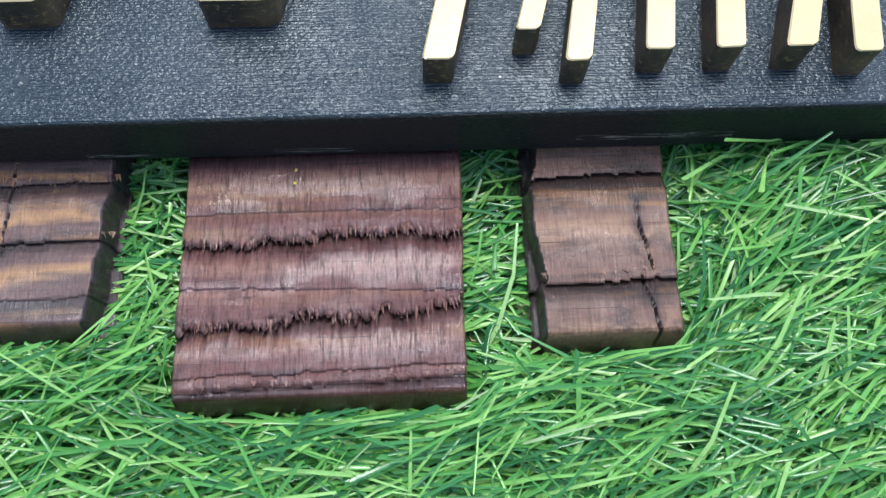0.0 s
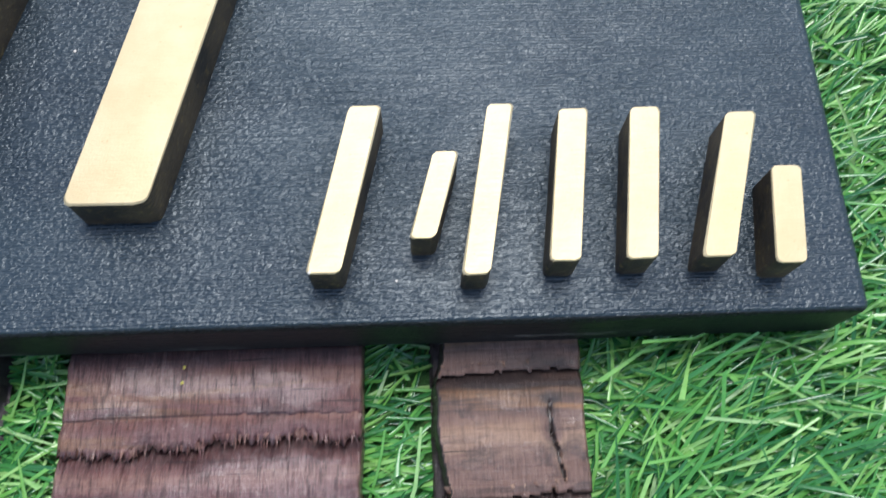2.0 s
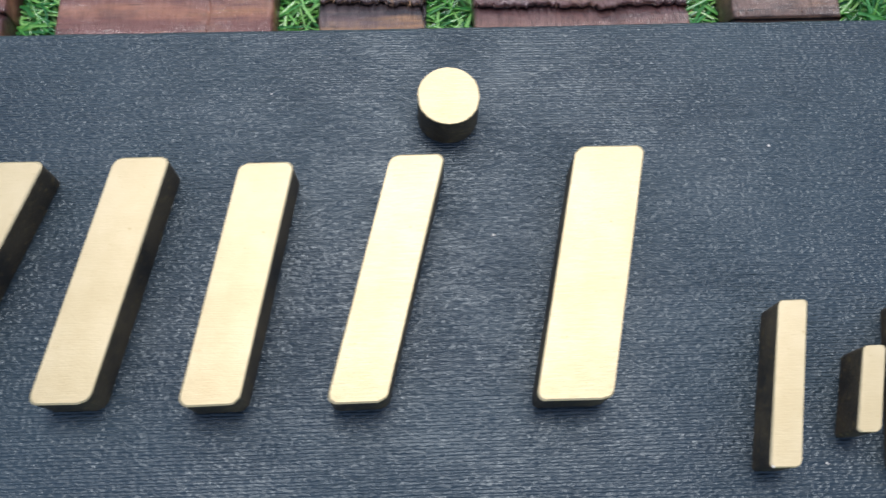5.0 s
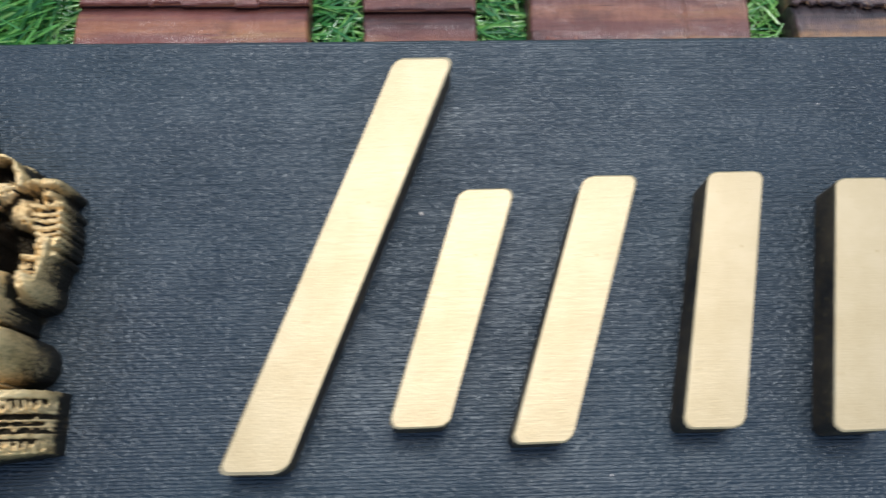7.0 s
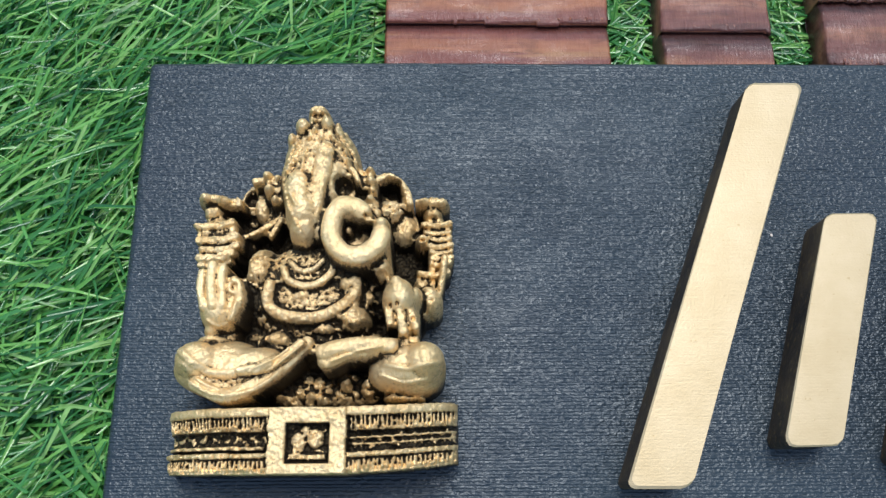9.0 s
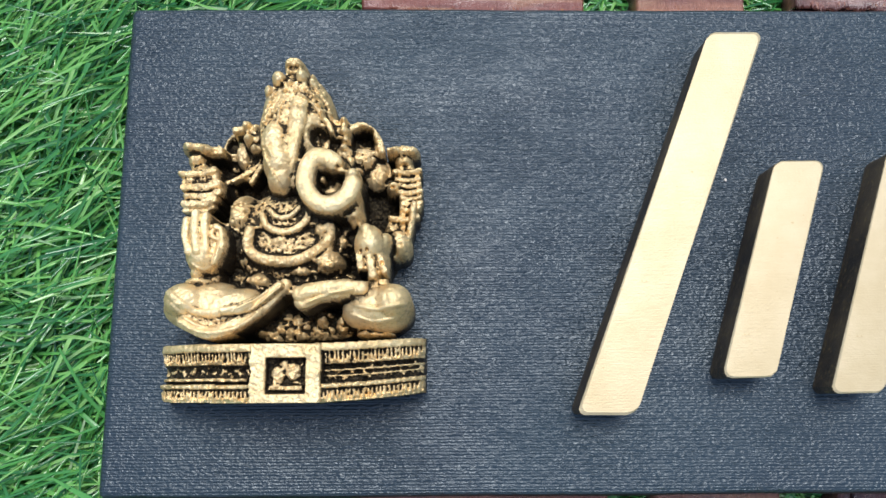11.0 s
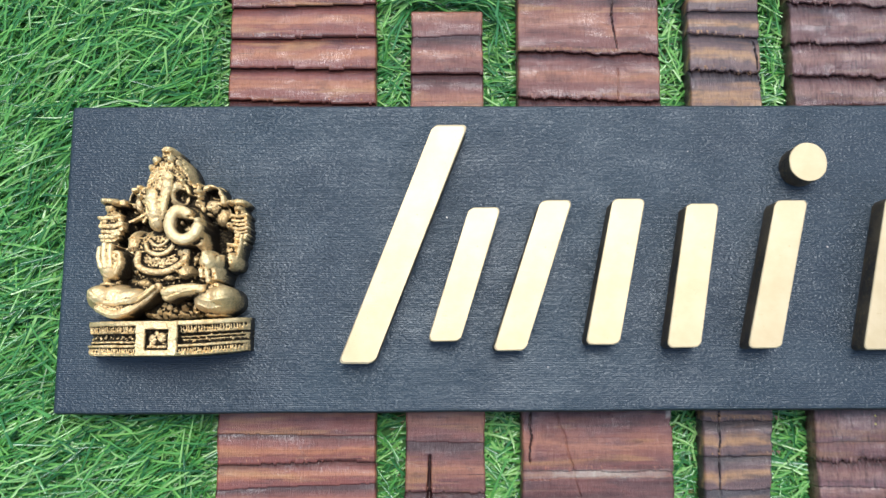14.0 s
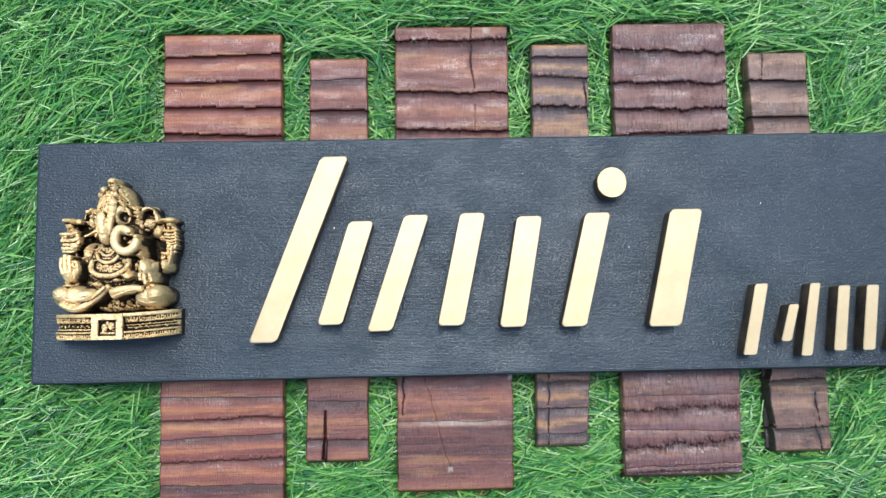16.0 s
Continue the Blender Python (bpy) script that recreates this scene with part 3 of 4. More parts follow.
# ---- the gilded figurine: seated form in relief on a moulded plinth, millimetres from its lower left corner ----
def rounded(pts):
    """A smooth line through the points."""
    p = [Vector(q) for q in pts]
    if pts[0] == pts[-1]:
        p = [p[-2], *p, p[1]]
    else:
        p = [2 * p[0] - p[1], *p, 2 * p[-1] - p[-2]]
    out = []
    for a, b, c, d in zip(p, p[1:], p[2:], p[3:]):
        for k in range(5):
            t = k / 5
            q = 0.5 * (2 * b + (c - a) * t + (2 * a - 5 * b + 4 * c - d) * t * t + (3 * b - a - 3 * c + d) * t ** 3)
            out.append((q.x, q.y))
    return out + [tuple(p[-2])]


class Relief:
    """A carved height field on a fine grid."""

    def __init__(self, wide, tall, step, x0, y0):
        self.x, self.y = np.meshgrid(np.arange(int(wide / step)) * step + x0, np.arange(int(tall / step)) * step + y0)
        self.h = np.full(self.x.shape, -9.0)
        self.rough, self.fine, self.blend = np.full(self.x.shape, 0.5), 0.5, 1.6

    def join(self, form, blend):
        """Add a form; it runs into what is there, like clay."""
        near = np.where((form > 0) & (self.h > 0), np.maximum(blend - np.abs(form - self.h), 0) ** 2 / (4 * blend), 0)
        self.rough = np.where(form > self.h, self.fine, self.rough)
        self.h = np.maximum(self.h, form) + near

    def dome(self, cx, cy, rx, ry, turn, z0, zr):
        c, s = math.cos(radians(turn)), math.sin(radians(turn))
        a, b = ((self.x - cx) * c + (self.y - cy) * s) / rx, (-(self.x - cx) * s + (self.y - cy) * c) / ry
        q = 1 - (a * a + b * b) ** 1.25
        self.join(np.where(q > 0, z0 + zr * np.sqrt(np.maximum(q, 0)), -9), self.blend)

    def gap(self, pts):
        """Distance from a smooth line, and how far along it the nearest place lies."""
        line = rounded(pts) if len(pts) > 2 else pts
        best, along, gone = np.full(self.x.shape, 99.0), np.zeros(self.x.shape), 0.0
        for (ax, ay), (bx, by) in zip(line[:-1], line[1:]):
            size = math.hypot(bx - ax, by - ay) + 1e-6
            t = np.clip(((self.x - ax) * (bx - ax) + (self.y - ay) * (by - ay)) / size ** 2, 0, 1)
            d = np.hypot(self.x - ax - t * (bx - ax), self.y - ay - t * (by - ay))
            along = np.where(d < best, gone + t * size, along)
            best = np.minimum(best, d)
            gone += size
        return best, along

    def cord(self, thick, z, *pts):
        d, _ = self.gap(pts)
        self.join(np.where(d < thick, z + thick * np.sqrt(np.clip(1 - (d / thick) ** 2.4, 0, 1)), -9), self.blend)

    def ridge(self, thick, tall, *pts, beads=0.0):
        d, along = self.gap(pts)
        rise = tall * np.sqrt(np.clip(1 - (d / thick) ** 2, 0, 1))
        if beads:
            rise = rise * (0.35 + 0.65 * np.abs(np.sin(along * np.pi / beads)))
        self.h += np.where(self.h > 0, rise, 0)

    def hollow(self, cx, cy, rx, ry, floor):
        q = ((self.x - cx) / rx) ** 2 + ((self.y - cy) / ry) ** 2
        self.h = np.where((q < 1) & (self.h > floor), floor + (self.h - floor) * np.clip(q, 0, 1) ** 3, self.h)


def carve(r):
    """fine: how rough the cast is there, from smooth cloth to crumbling filigree."""
    # back plate, belly and seat
    r.fine = 0.8
    r.blend = 1.6
    r.dome(30.5, 50.7, 33.1, 30.8, 0, 0.5, 3)
    r.fine = 0.6
    r.dome(31.5, 44.5, 17.8, 15.7, 0, 8.1, 16.2)
    r.dome(31.0, 51.7, 12.0, 7.9, 0, 8.1, 13.3)
    r.fine = 0.8
    r.dome(32.6, 31.9, 20.8, 6.8, 0, 7, 12.8)
    r.dome(33.6, 21.1, 19.0, 5.2, 0, 5.8, 8.1)
    # legs under folded cloth
    r.fine = 0.18
    r.blend = 5
    r.dome(10.2, 25.6, 11.7, 6.9, 4, 18.6, 10.4)
    r.dome(5.5, 26.8, 5.6, 4.9, 0, 20.9, 10.4)
    r.dome(18.6, 24.9, 8.1, 5.0, 22, 19.7, 9.3)
    r.dome(57.2, 25.2, 8.9, 6.9, 0, 17.4, 13.9)
    r.dome(51.5, 24.2, 5.0, 4.8, 0, 17.4, 10.4)
    r.dome(60.8, 26.2, 4.9, 4.9, 0, 20.9, 12.8)
    r.blend = 2.5
    r.cord(2.6, 29.7, (37.6, 25.9), (42.4, 28.1), (48.4, 29.2))
    r.cord(1.9, 31.3, (36.7, 27.5), (42.0, 29.0), (50.4, 29.2), (52.5, 29.0))
    r.dome(38.5, 27.8, 4.1, 3.9, 12, 18.6, 13.9)
    r.dome(52.1, 29.4, 1.1, 1.3, 0, 23.2, 8.1)
    r.blend = 3
    r.cord(1.7, 27.4, (6.2, 20.6), (12.9, 17.8), (20.1, 20.0), (26.3, 24.2), (32.3, 30.5))
    r.cord(1.2, 30.0, (17.4, 23.3), (23.3, 24.1), (28.0, 27.0), (31.1, 29.8))
    r.ridge(1.1, 1.1, (2.6, 28.3), (8.6, 23.6), (15.1, 22.8), (21.9, 24.9), (27.7, 28.5))
    r.ridge(0.9, 0.8, (4.1, 24.5), (10.4, 20.3), (18.2, 21.4), (24.4, 25.3))
    r.ridge(0.6, 0.6, (4.5, 21.4), (11.7, 17.9), (20.5, 19.1), (26.9, 23.7))
    r.ridge(0.4, 0.8, (25.0, 23.5), (29.2, 27.1), (32.1, 29.7))
    r.ridge(0.6, 0.9, (50.9, 24.8), (56.8, 23.4), (63.7, 24.6))
    r.ridge(0.5, 0.7, (49.9, 22.4), (55.8, 20.4), (62.9, 21.6))
    r.ridge(0.4, 0.7, (38.9, 25.1), (44.8, 27.2), (50.8, 28.4))
    r.fine = 0.9
    r.dome(18.4, 19.9, 2.8, 2.3, 0, 10.4, 8.1)
    r.dome(15.8, 18.5, 4.4, 1.0, 0, 12.8, 5.8)
    r.dome(46.4, 20.9, 2.4, 2.5, 0, 9.3, 8.1)
    r.dome(55.5, 18.1, 5.4, 1.0, 0, 13.9, 5.8)
    r.dome(41.2, 23.6, 2.9, 3.0, 0, 7, 8.1)
    r.dome(28.6, 25.7, 2.2, 2.8, 0, 5.8, 9.3)
    r.dome(35.2, 20.7, 2.5, 2.1, 0, 5.8, 7)
    r.dome(24.1, 19.0, 1.8, 1.2, 0, 7, 7)
    # upper arms and trunk of the body
    r.fine = 0.55
    r.dome(18.0, 51.2, 4.3, 7.2, -8, 8.1, 15.1)
    r.dome(49.6, 51.0, 2.9, 5.1, 12, 13.9, 13.9)
    r.dome(42.7, 37.4, 4.7, 4.4, 0, 11.6, 15.1)
    r.dome(24.0, 32.5, 4.3, 2.9, 0, 9.3, 13.9)
    r.dome(16.5, 34.0, 4.4, 2.1, 0, 7, 9.3)
    r.dome(35.8, 34.8, 3.6, 2.2, 0, 11.6, 12.8)
    r.ridge(0.5, 1.2, (15.7, 52.3), (18.8, 54.0), (22.3, 53.2), beads=1.1)
    r.ridge(0.5, 1.2, (15.4, 47.3), (18.9, 45.7), (22.4, 46.5), beads=1.1)
    r.ridge(0.5, 1.4, (47.9, 52.9), (50.2, 54.0), (52.3, 52.3))
    r.ridge(0.5, 1.4, (47.5, 50.7), (50.2, 51.5), (52.6, 50.1))
    r.ridge(0.5, 1.4, (47.9, 48.4), (50.5, 49.0), (52.4, 47.9))
    r.ridge(0.7, 1.2, (39.6, 37.7), (43.0, 35.6), (46.7, 37.2), beads=1.3)
    r.ridge(0.7, 1.2, (39.9, 35.1), (43.6, 33.3), (47.2, 34.9), beads=1.3)
    # raised hand
    r.fine = 0.1
    r.blend = 1.6
    r.dome(10.4, 39.0, 5.5, 6.2, 6, 20.9, 11)
    r.dome(8.9, 34.1, 3.1, 2.8, 0, 17.4, 10.4)
    r.dome(8.7, 31.8, 4.8, 1.5, 0, 17.4, 9.3)
    r.blend = 0.7
    r.cord(1.1, 30.7, (7.5, 38.7), (6.5, 43.3), (6.7, 47.1))
    r.cord(1.2, 31.8, (9.9, 38.9), (9.1, 45.1), (9.3, 48.7))
    r.cord(1.1, 31.2, (12.1, 39.0), (11.5, 45.0), (11.6, 48.4))
    r.cord(1.2, 30.6, (14.5, 36.1), (15.9, 40.2), (15.5, 44.1), (14.5, 45.2))
    r.cord(0.6, 31.0, (13.4, 44.1), (13.7, 42.7), (14.9, 42.1))
    r.hollow(14.7, 43.6, 0.8, 0.9, 16.2)
    r.ridge(0.4, 0.6, (8.3, 35.6), (10.9, 34.1), (13.8, 35.3))
    r.ridge(0.5, 0.8, (12.2, 32.8), (14.7, 35.8), (15.6, 39.4))
    # giving hand with its round fruit
    r.fine = 0.3
    r.blend = 1.4
    r.dome(54.4, 41.2, 4.5, 5.9, 4, 20.9, 13.9)
    r.dome(53.7, 44.4, 2.2, 2.1, 0, 24.4, 10.4)
    r.dome(58.0, 41.8, 2.3, 3.9, -16, 16.2, 12.8)
    r.blend = 0.7
    r.dome(55.6, 36.9, 4.0, 4.3, 0, 17.4, 11.6)
    r.cord(1.1, 31.2, (52.0, 37.8), (52.4, 34.6))
    r.cord(1.2, 31.8, (54.8, 36.7), (55.6, 32.4))
    r.cord(1.0, 30.1, (57.4, 37.0), (58.4, 33.7))
    r.hollow(52.3, 38.4, 0.6, 0.7, 18.6)
    r.hollow(54.1, 38.7, 0.5, 0.6, 20.9)
    r.hollow(56.0, 36.9, 0.6, 0.7, 18.6)
    r.hollow(57.9, 35.6, 0.5, 0.7, 16.2)
    r.hollow(53.6, 36.3, 0.5, 0.6, 16.2)
    r.hollow(56.5, 34.9, 0.5, 0.8, 13.9)
    # collar and necklaces
    r.fine = 0.4
    r.blend = 1.2
    r.cord(1.5, 24.6, (21.9, 45.6), (21.5, 41.6), (23.5, 38.8), (27.9, 37.3), (33.9, 37.3), (39.4, 39.6), (43.0, 43.0), (43.2, 46.6))
    r.ridge(1.5, 0.9, (21.9, 45.6), (21.5, 41.6), (23.5, 38.8), (27.9, 37.3), (33.9, 37.3), (39.4, 39.6), (43.0, 43.0), beads=1.9)
    r.cord(1.0, 26.1, (25.4, 49.4), (26.8, 46.4), (30.6, 45.1), (34.7, 45.9), (37.4, 48.5), (37.9, 51.1))
    r.cord(0.7, 25.1, (26.8, 51.5), (29.4, 49.3), (32.8, 49.7), (35.0, 51.9))
    r.dome(30.6, 43.3, 2.3, 2.2, 0, 16.2, 9.3)
    r.dome(26.7, 43.5, 1.7, 1.3, -20, 15.1, 8.1)
    r.dome(34.6, 43.9, 2.1, 1.6, 20, 15.1, 8.1)
    r.dome(41.1, 45.9, 2.5, 2.6, 0, 17.4, 9.3)
    r.dome(44.5, 46.4, 1.9, 2.5, 0, 13.9, 8.1)
    r.dome(23.5, 45.4, 1.1, 1.8, 0, 13.9, 8.1)
    r.dome(46.1, 43.6, 2.2, 2.7, 0, 10.4, 10.4)
    r.dome(13.8, 44.7, 2.9, 1.6, 0, 5.8, 7)
    # head, brow and cheeks
    r.fine = 0.32
    r.blend = 2.2
    r.dome(32.3, 75.6, 10.7, 12.3, 0, 13.9, 15.1)
    r.dome(32.9, 79.9, 10.6, 13.4, 0, 13.9, 13.9)
    r.dome(30.8, 75.0, 8.9, 9.7, 0, 13.9, 12.8)
    r.blend = 0.9
    r.dome(28.8, 67.8, 4.5, 9.4, 6, 20.9, 11.6)
    r.dome(29.6, 63.8, 4.8, 5.5, 0, 20.9, 12.2)
    r.dome(30.0, 59.8, 4.1, 4.3, -20, 19.7, 11.6)
    r.dome(30.5, 57.9, 2.3, 2.6, -10, 17.4, 10.4)
    r.blend = 1.6
    r.cord(2.3, 28.2, (35.1, 80.3), (34.5, 75.1), (33.4, 70.3), (32.7, 65.7), (32.0, 61.9))
    r.cord(0.8, 25.0, (36.8, 75.6), (38.0, 77.1), (40.0, 77.5), (42.0, 76.4), (43.3, 73.5))
    r.fine = 0.4
    r.ridge(0.5, 1.2, (25.2, 78.9), (24.9, 73.1), (25.6, 67.1), (27.8, 61.4), (30.7, 56.5), beads=1.1)
    r.ridge(0.5, 1.4, (26.1, 82.2), (24.2, 77.7), (23.8, 72.6), (24.7, 68.5), beads=1.2)
    r.ridge(0.5, 1.4, (28.3, 82.9), (26.3, 78.9), (25.6, 74.7), beads=1.2)
    r.ridge(0.5, 1.4, (36.5, 84.7), (39.9, 82.3), (41.9, 78.5), beads=1.3)
    r.ridge(0.5, 1.4, (34.8, 82.7), (38.4, 80.6), (40.9, 77.5))
    r.ridge(0.5, 1.4, (38.4, 86.4), (41.4, 83.3), (43.3, 78.5), beads=1.3)
    r.ridge(0.4, 1, (30.2, 80.9), (29.5, 77.4), (29.2, 74.4))
    r.ridge(0.6, 1.3, (24.5, 74.7), (25.9, 77.0), (28.7, 78.4), (32.7, 79.6), (36.9, 78.4), beads=1.3)
    r.hollow(39.7, 72.1, 2.6, 3.1, 18.6)
    r.dome(37.4, 73.4, 0.8, 0.9, 0, 15.1, 5.8)
    r.dome(39.6, 74.2, 0.6, 0.8, 0, 15.1, 5.8)
    r.dome(38.8, 72.0, 1.0, 0.7, 0, 15.1, 5.8)
    r.ridge(0.7, 0.8, (28.3, 58.2), (30.6, 55.8), (32.9, 56.0))
    r.ridge(0.5, 0.9, (24.9, 68.0), (27.0, 67.1), (28.9, 63.9))
    # crown
    r.fine = 0.5
    r.blend = 1.2
    r.dome(32.0, 94.4, 3.4, 2.2, 0, 13.9, 11.6)
    r.dome(30.9, 93.4, 1.3, 1.1, 0, 20.9, 5.8)
    r.dome(33.8, 93.2, 1.3, 1.1, 0, 20.9, 5.8)
    r.blend = 0.7
    r.dome(28.7, 88.2, 2.4, 2.6, 0, 19.7, 10.4)
    r.dome(35.1, 88.7, 2.1, 2.6, 0, 19.7, 10.4)
    r.dome(31.8, 86.6, 1.3, 1.6, 0, 20.9, 8.1)
    r.dome(25.7, 85.5, 1.6, 2.2, -10, 18.6, 8.1)
    r.dome(37.9, 87.4, 1.6, 2.4, 20, 18.6, 8.1)
    r.dome(31.5, 91.0, 1.1, 1.0, 0, 19.7, 5.8)
    r.dome(30.7, 84.4, 1.0, 1.0, 0, 23.2, 5.8)
    r.dome(33.8, 84.4, 1.0, 1.1, 0, 23.2, 5.8)
    r.fine = 0.35
    r.blend = 0.6
    r.dome(37.3, 90.6, 1.0, 1.2, 0, 17.4, 5.8)
    r.dome(39.4, 87.9, 1.0, 1.2, 0, 17.4, 5.8)
    r.dome(40.7, 85.2, 1.0, 1.2, 0, 17.4, 5.8)
    r.dome(41.7, 82.5, 1.0, 1.2, 0, 17.4, 5.8)
    r.dome(42.3, 79.8, 1.0, 1.2, 0, 17.4, 5.8)
    r.dome(36.6, 85.1, 0.8, 1.0, 0, 23.2, 5.2)
    r.dome(38.6, 82.9, 0.8, 1.0, 0, 23.2, 5.2)
    r.dome(40.0, 80.5, 0.8, 1.0, 0, 23.2, 5.2)
    r.dome(40.9, 78.4, 0.8, 1.0, 0, 23.2, 5.2)
    r.dome(27.4, 82.7, 0.8, 1.0, 0, 23.2, 5.2)
    # ears with a thin rim round a dark hollow
    r.fine = 0.4
    r.blend = 1
    r.dome(13.4, 73.8, 5.3, 6.9, 0, 2.9, 4.6)
    r.cord(1.0, 15.7, (10.6, 70.3), (11.3, 74.2), (13.6, 76.6), (17.0, 77.3), (19.8, 76.1))
    r.cord(0.8, 12.3, (13.7, 62.9), (17.2, 64.8), (21.0, 67.4))
    r.cord(0.8, 13.5, (19.2, 62.2), (20.6, 64.6), (21.7, 66.8))
    r.dome(16.1, 71.0, 2.7, 4.2, 10, 5.8, 7)
    r.hollow(11.8, 75.0, 2.3, 3.4, 2.3)
    r.dome(18.5, 77.5, 1.6, 1.6, 0, 13.9, 7)
    r.dome(19.4, 73.2, 1.8, 1.6, 0, 15.1, 7)
    r.dome(21.0, 76.8, 1.3, 1.8, 0, 12.8, 7)
    r.dome(20.7, 71.0, 1.5, 1.3, 0, 13.9, 5.8)
    r.dome(50.8, 75.2, 5.7, 5.9, 0, 3.5, 4.6)
    r.cord(1.0, 15.7, (47.5, 77.3), (50.5, 78.6), (53.9, 77.0), (56.0, 73.6), (56.7, 70.7))
    r.fine = 1
    r.dome(50.7, 69.2, 4.6, 3.9, 0, 8.1, 8.1)
    r.fine = 0.4
    r.hollow(51.8, 76.3, 2.7, 1.8, 4.6)
    r.dome(46.1, 78.5, 1.3, 1.3, 0, 15.1, 7)
    r.dome(46.3, 75.0, 1.9, 1.8, 0, 16.2, 7)
    r.dome(46.7, 72.7, 1.4, 1.3, 0, 15.1, 7)
    r.dome(46.2, 70.7, 1.5, 1.3, 0, 13.9, 7)
    r.dome(47.8, 67.2, 1.7, 2.5, 0, 10.4, 8.1)
    r.dome(49.3, 65.6, 2.4, 1.4, 0, 8.1, 7)
    r.dome(54.9, 65.9, 4.5, 5.4, 0, 3.5, 8.1)
    r.dome(46.0, 69.8, 3.3, 3.4, 0, 9.3, 9.3)
    r.dome(9.8, 60.1, 4.5, 5.9, 0, 3.5, 7)
    # carved staffs
    r.fine = 0.6
    r.blend = 0.8
    r.dome(4.0, 71.6, 5.0, 1.9, 0, 10.4, 8.1)
    r.dome(2.2, 71.5, 2.4, 1.6, 0, 12.8, 7)
    r.dome(6.3, 71.0, 2.6, 1.5, 0, 12.8, 5.8)
    r.dome(3.5, 69.2, 3.3, 3.5, 0, 7, 9.3)
    r.dome(4.6, 61.1, 4.6, 7.6, 0, 8.1, 9.3)
    r.cord(1.0, 18.6, (0.8, 63.3), (6.3, 63.2), (9.9, 64.5))
    r.cord(0.6, 17.6, (1.7, 61.6), (6.2, 61.5), (8.9, 62.8))
    r.cord(1.2, 18.4, (1.5, 59.4), (7.2, 59.3), (11.1, 60.5))
    r.cord(1.0, 18.6, (2.6, 56.9), (7.9, 56.7), (11.5, 58.0))
    r.cord(1.1, 18.5, (1.9, 54.6), (7.0, 54.5), (10.3, 55.7))
    r.cord(0.9, 17.5, (2.0, 52.9), (6.6, 52.7), (9.5, 54.0))
    r.dome(6.9, 59.2, 3.3, 2.0, 0, 10.4, 9.3)
    r.dome(2.7, 58.8, 1.7, 1.4, 0, 10.4, 8.1)
    r.dome(2.3, 55.3, 2.0, 1.4, 0, 10.4, 8.1)
    r.dome(62.9, 71.4, 4.9, 2.0, 0, 8.1, 8.1)
    r.dome(60.8, 71.3, 2.2, 1.5, 0, 10.4, 7)
    r.dome(65.2, 71.3, 2.2, 1.5, 0, 10.4, 5.8)
    r.dome(62.9, 69.0, 2.9, 2.8, 0, 5.8, 8.1)
    r.dome(64.4, 61.5, 3.4, 7.7, 0, 5.8, 8.1)
    r.cord(0.8, 14.6, (60.3, 65.1), (64.0, 64.6), (67.6, 65.3))
    r.cord(0.7, 14.7, (61.0, 62.7), (64.2, 62.2), (67.3, 62.9))
    r.cord(0.7, 14.7, (61.9, 61.0), (64.7, 60.5), (67.5, 61.2))
    r.cord(0.8, 14.6, (61.5, 59.1), (64.6, 58.6), (67.8, 59.3))
    r.cord(0.7, 14.7, (62.3, 57.2), (65.0, 56.8), (67.7, 57.5))
    r.cord(0.8, 14.6, (62.8, 55.6), (65.4, 55.1), (67.9, 55.8))
    r.cord(0.7, 14.7, (62.3, 54.0), (64.9, 53.5), (67.5, 54.2))
    r.cord(0.9, 14.6, (59.2, 51.4), (63.2, 50.7), (66.8, 51.9))
    r.cord(0.9, 16.9, (65.9, 54.9), (65.2, 49.0), (64.0, 44.0))
    r.dome(60.1, 60.0, 2.1, 1.9, 0, 10.4, 8.1)
    r.hollow(60.1, 59.6, 0.7, 0.5, 5.8)
    r.dome(61.9, 43.6, 3.7, 4.3, 20, 9.3, 11.6)
    r.dome(60.1, 48.3, 2.9, 2.8, 0, 5.8, 9.3)
    r.dome(60.3, 41.1, 2.6, 2.5, 0, 8.1, 9.3)
    # curled trunk
    r.fine = 0.1
    r.blend = 1.4
    r.dome(42.8, 61.4, 6.6, 6.8, 0, 16.2, 9.3)
    r.cord(2.5, 32.1, (45.1, 62.4), (43.2, 63.6), (40.1, 63.8), (38.0, 60.5), (37.7, 55.9), (40.5, 51.8), (45.0, 51.0), (48.8, 53.5), (50.0, 56.3))
    r.dome(50.0, 59.2, 2.2, 2.0, 15, 26.7, 8.1)
    r.hollow(52.0, 58.5, 0.5, 0.5, 27.8)
    r.hollow(42.8, 58.2, 2.2, 2.3, 23.2)
    r.hollow(46.7, 60.8, 1.1, 0.7, 22)
    r.dome(41.4, 59.2, 1.2, 1.3, 0, 24.4, 3.5)


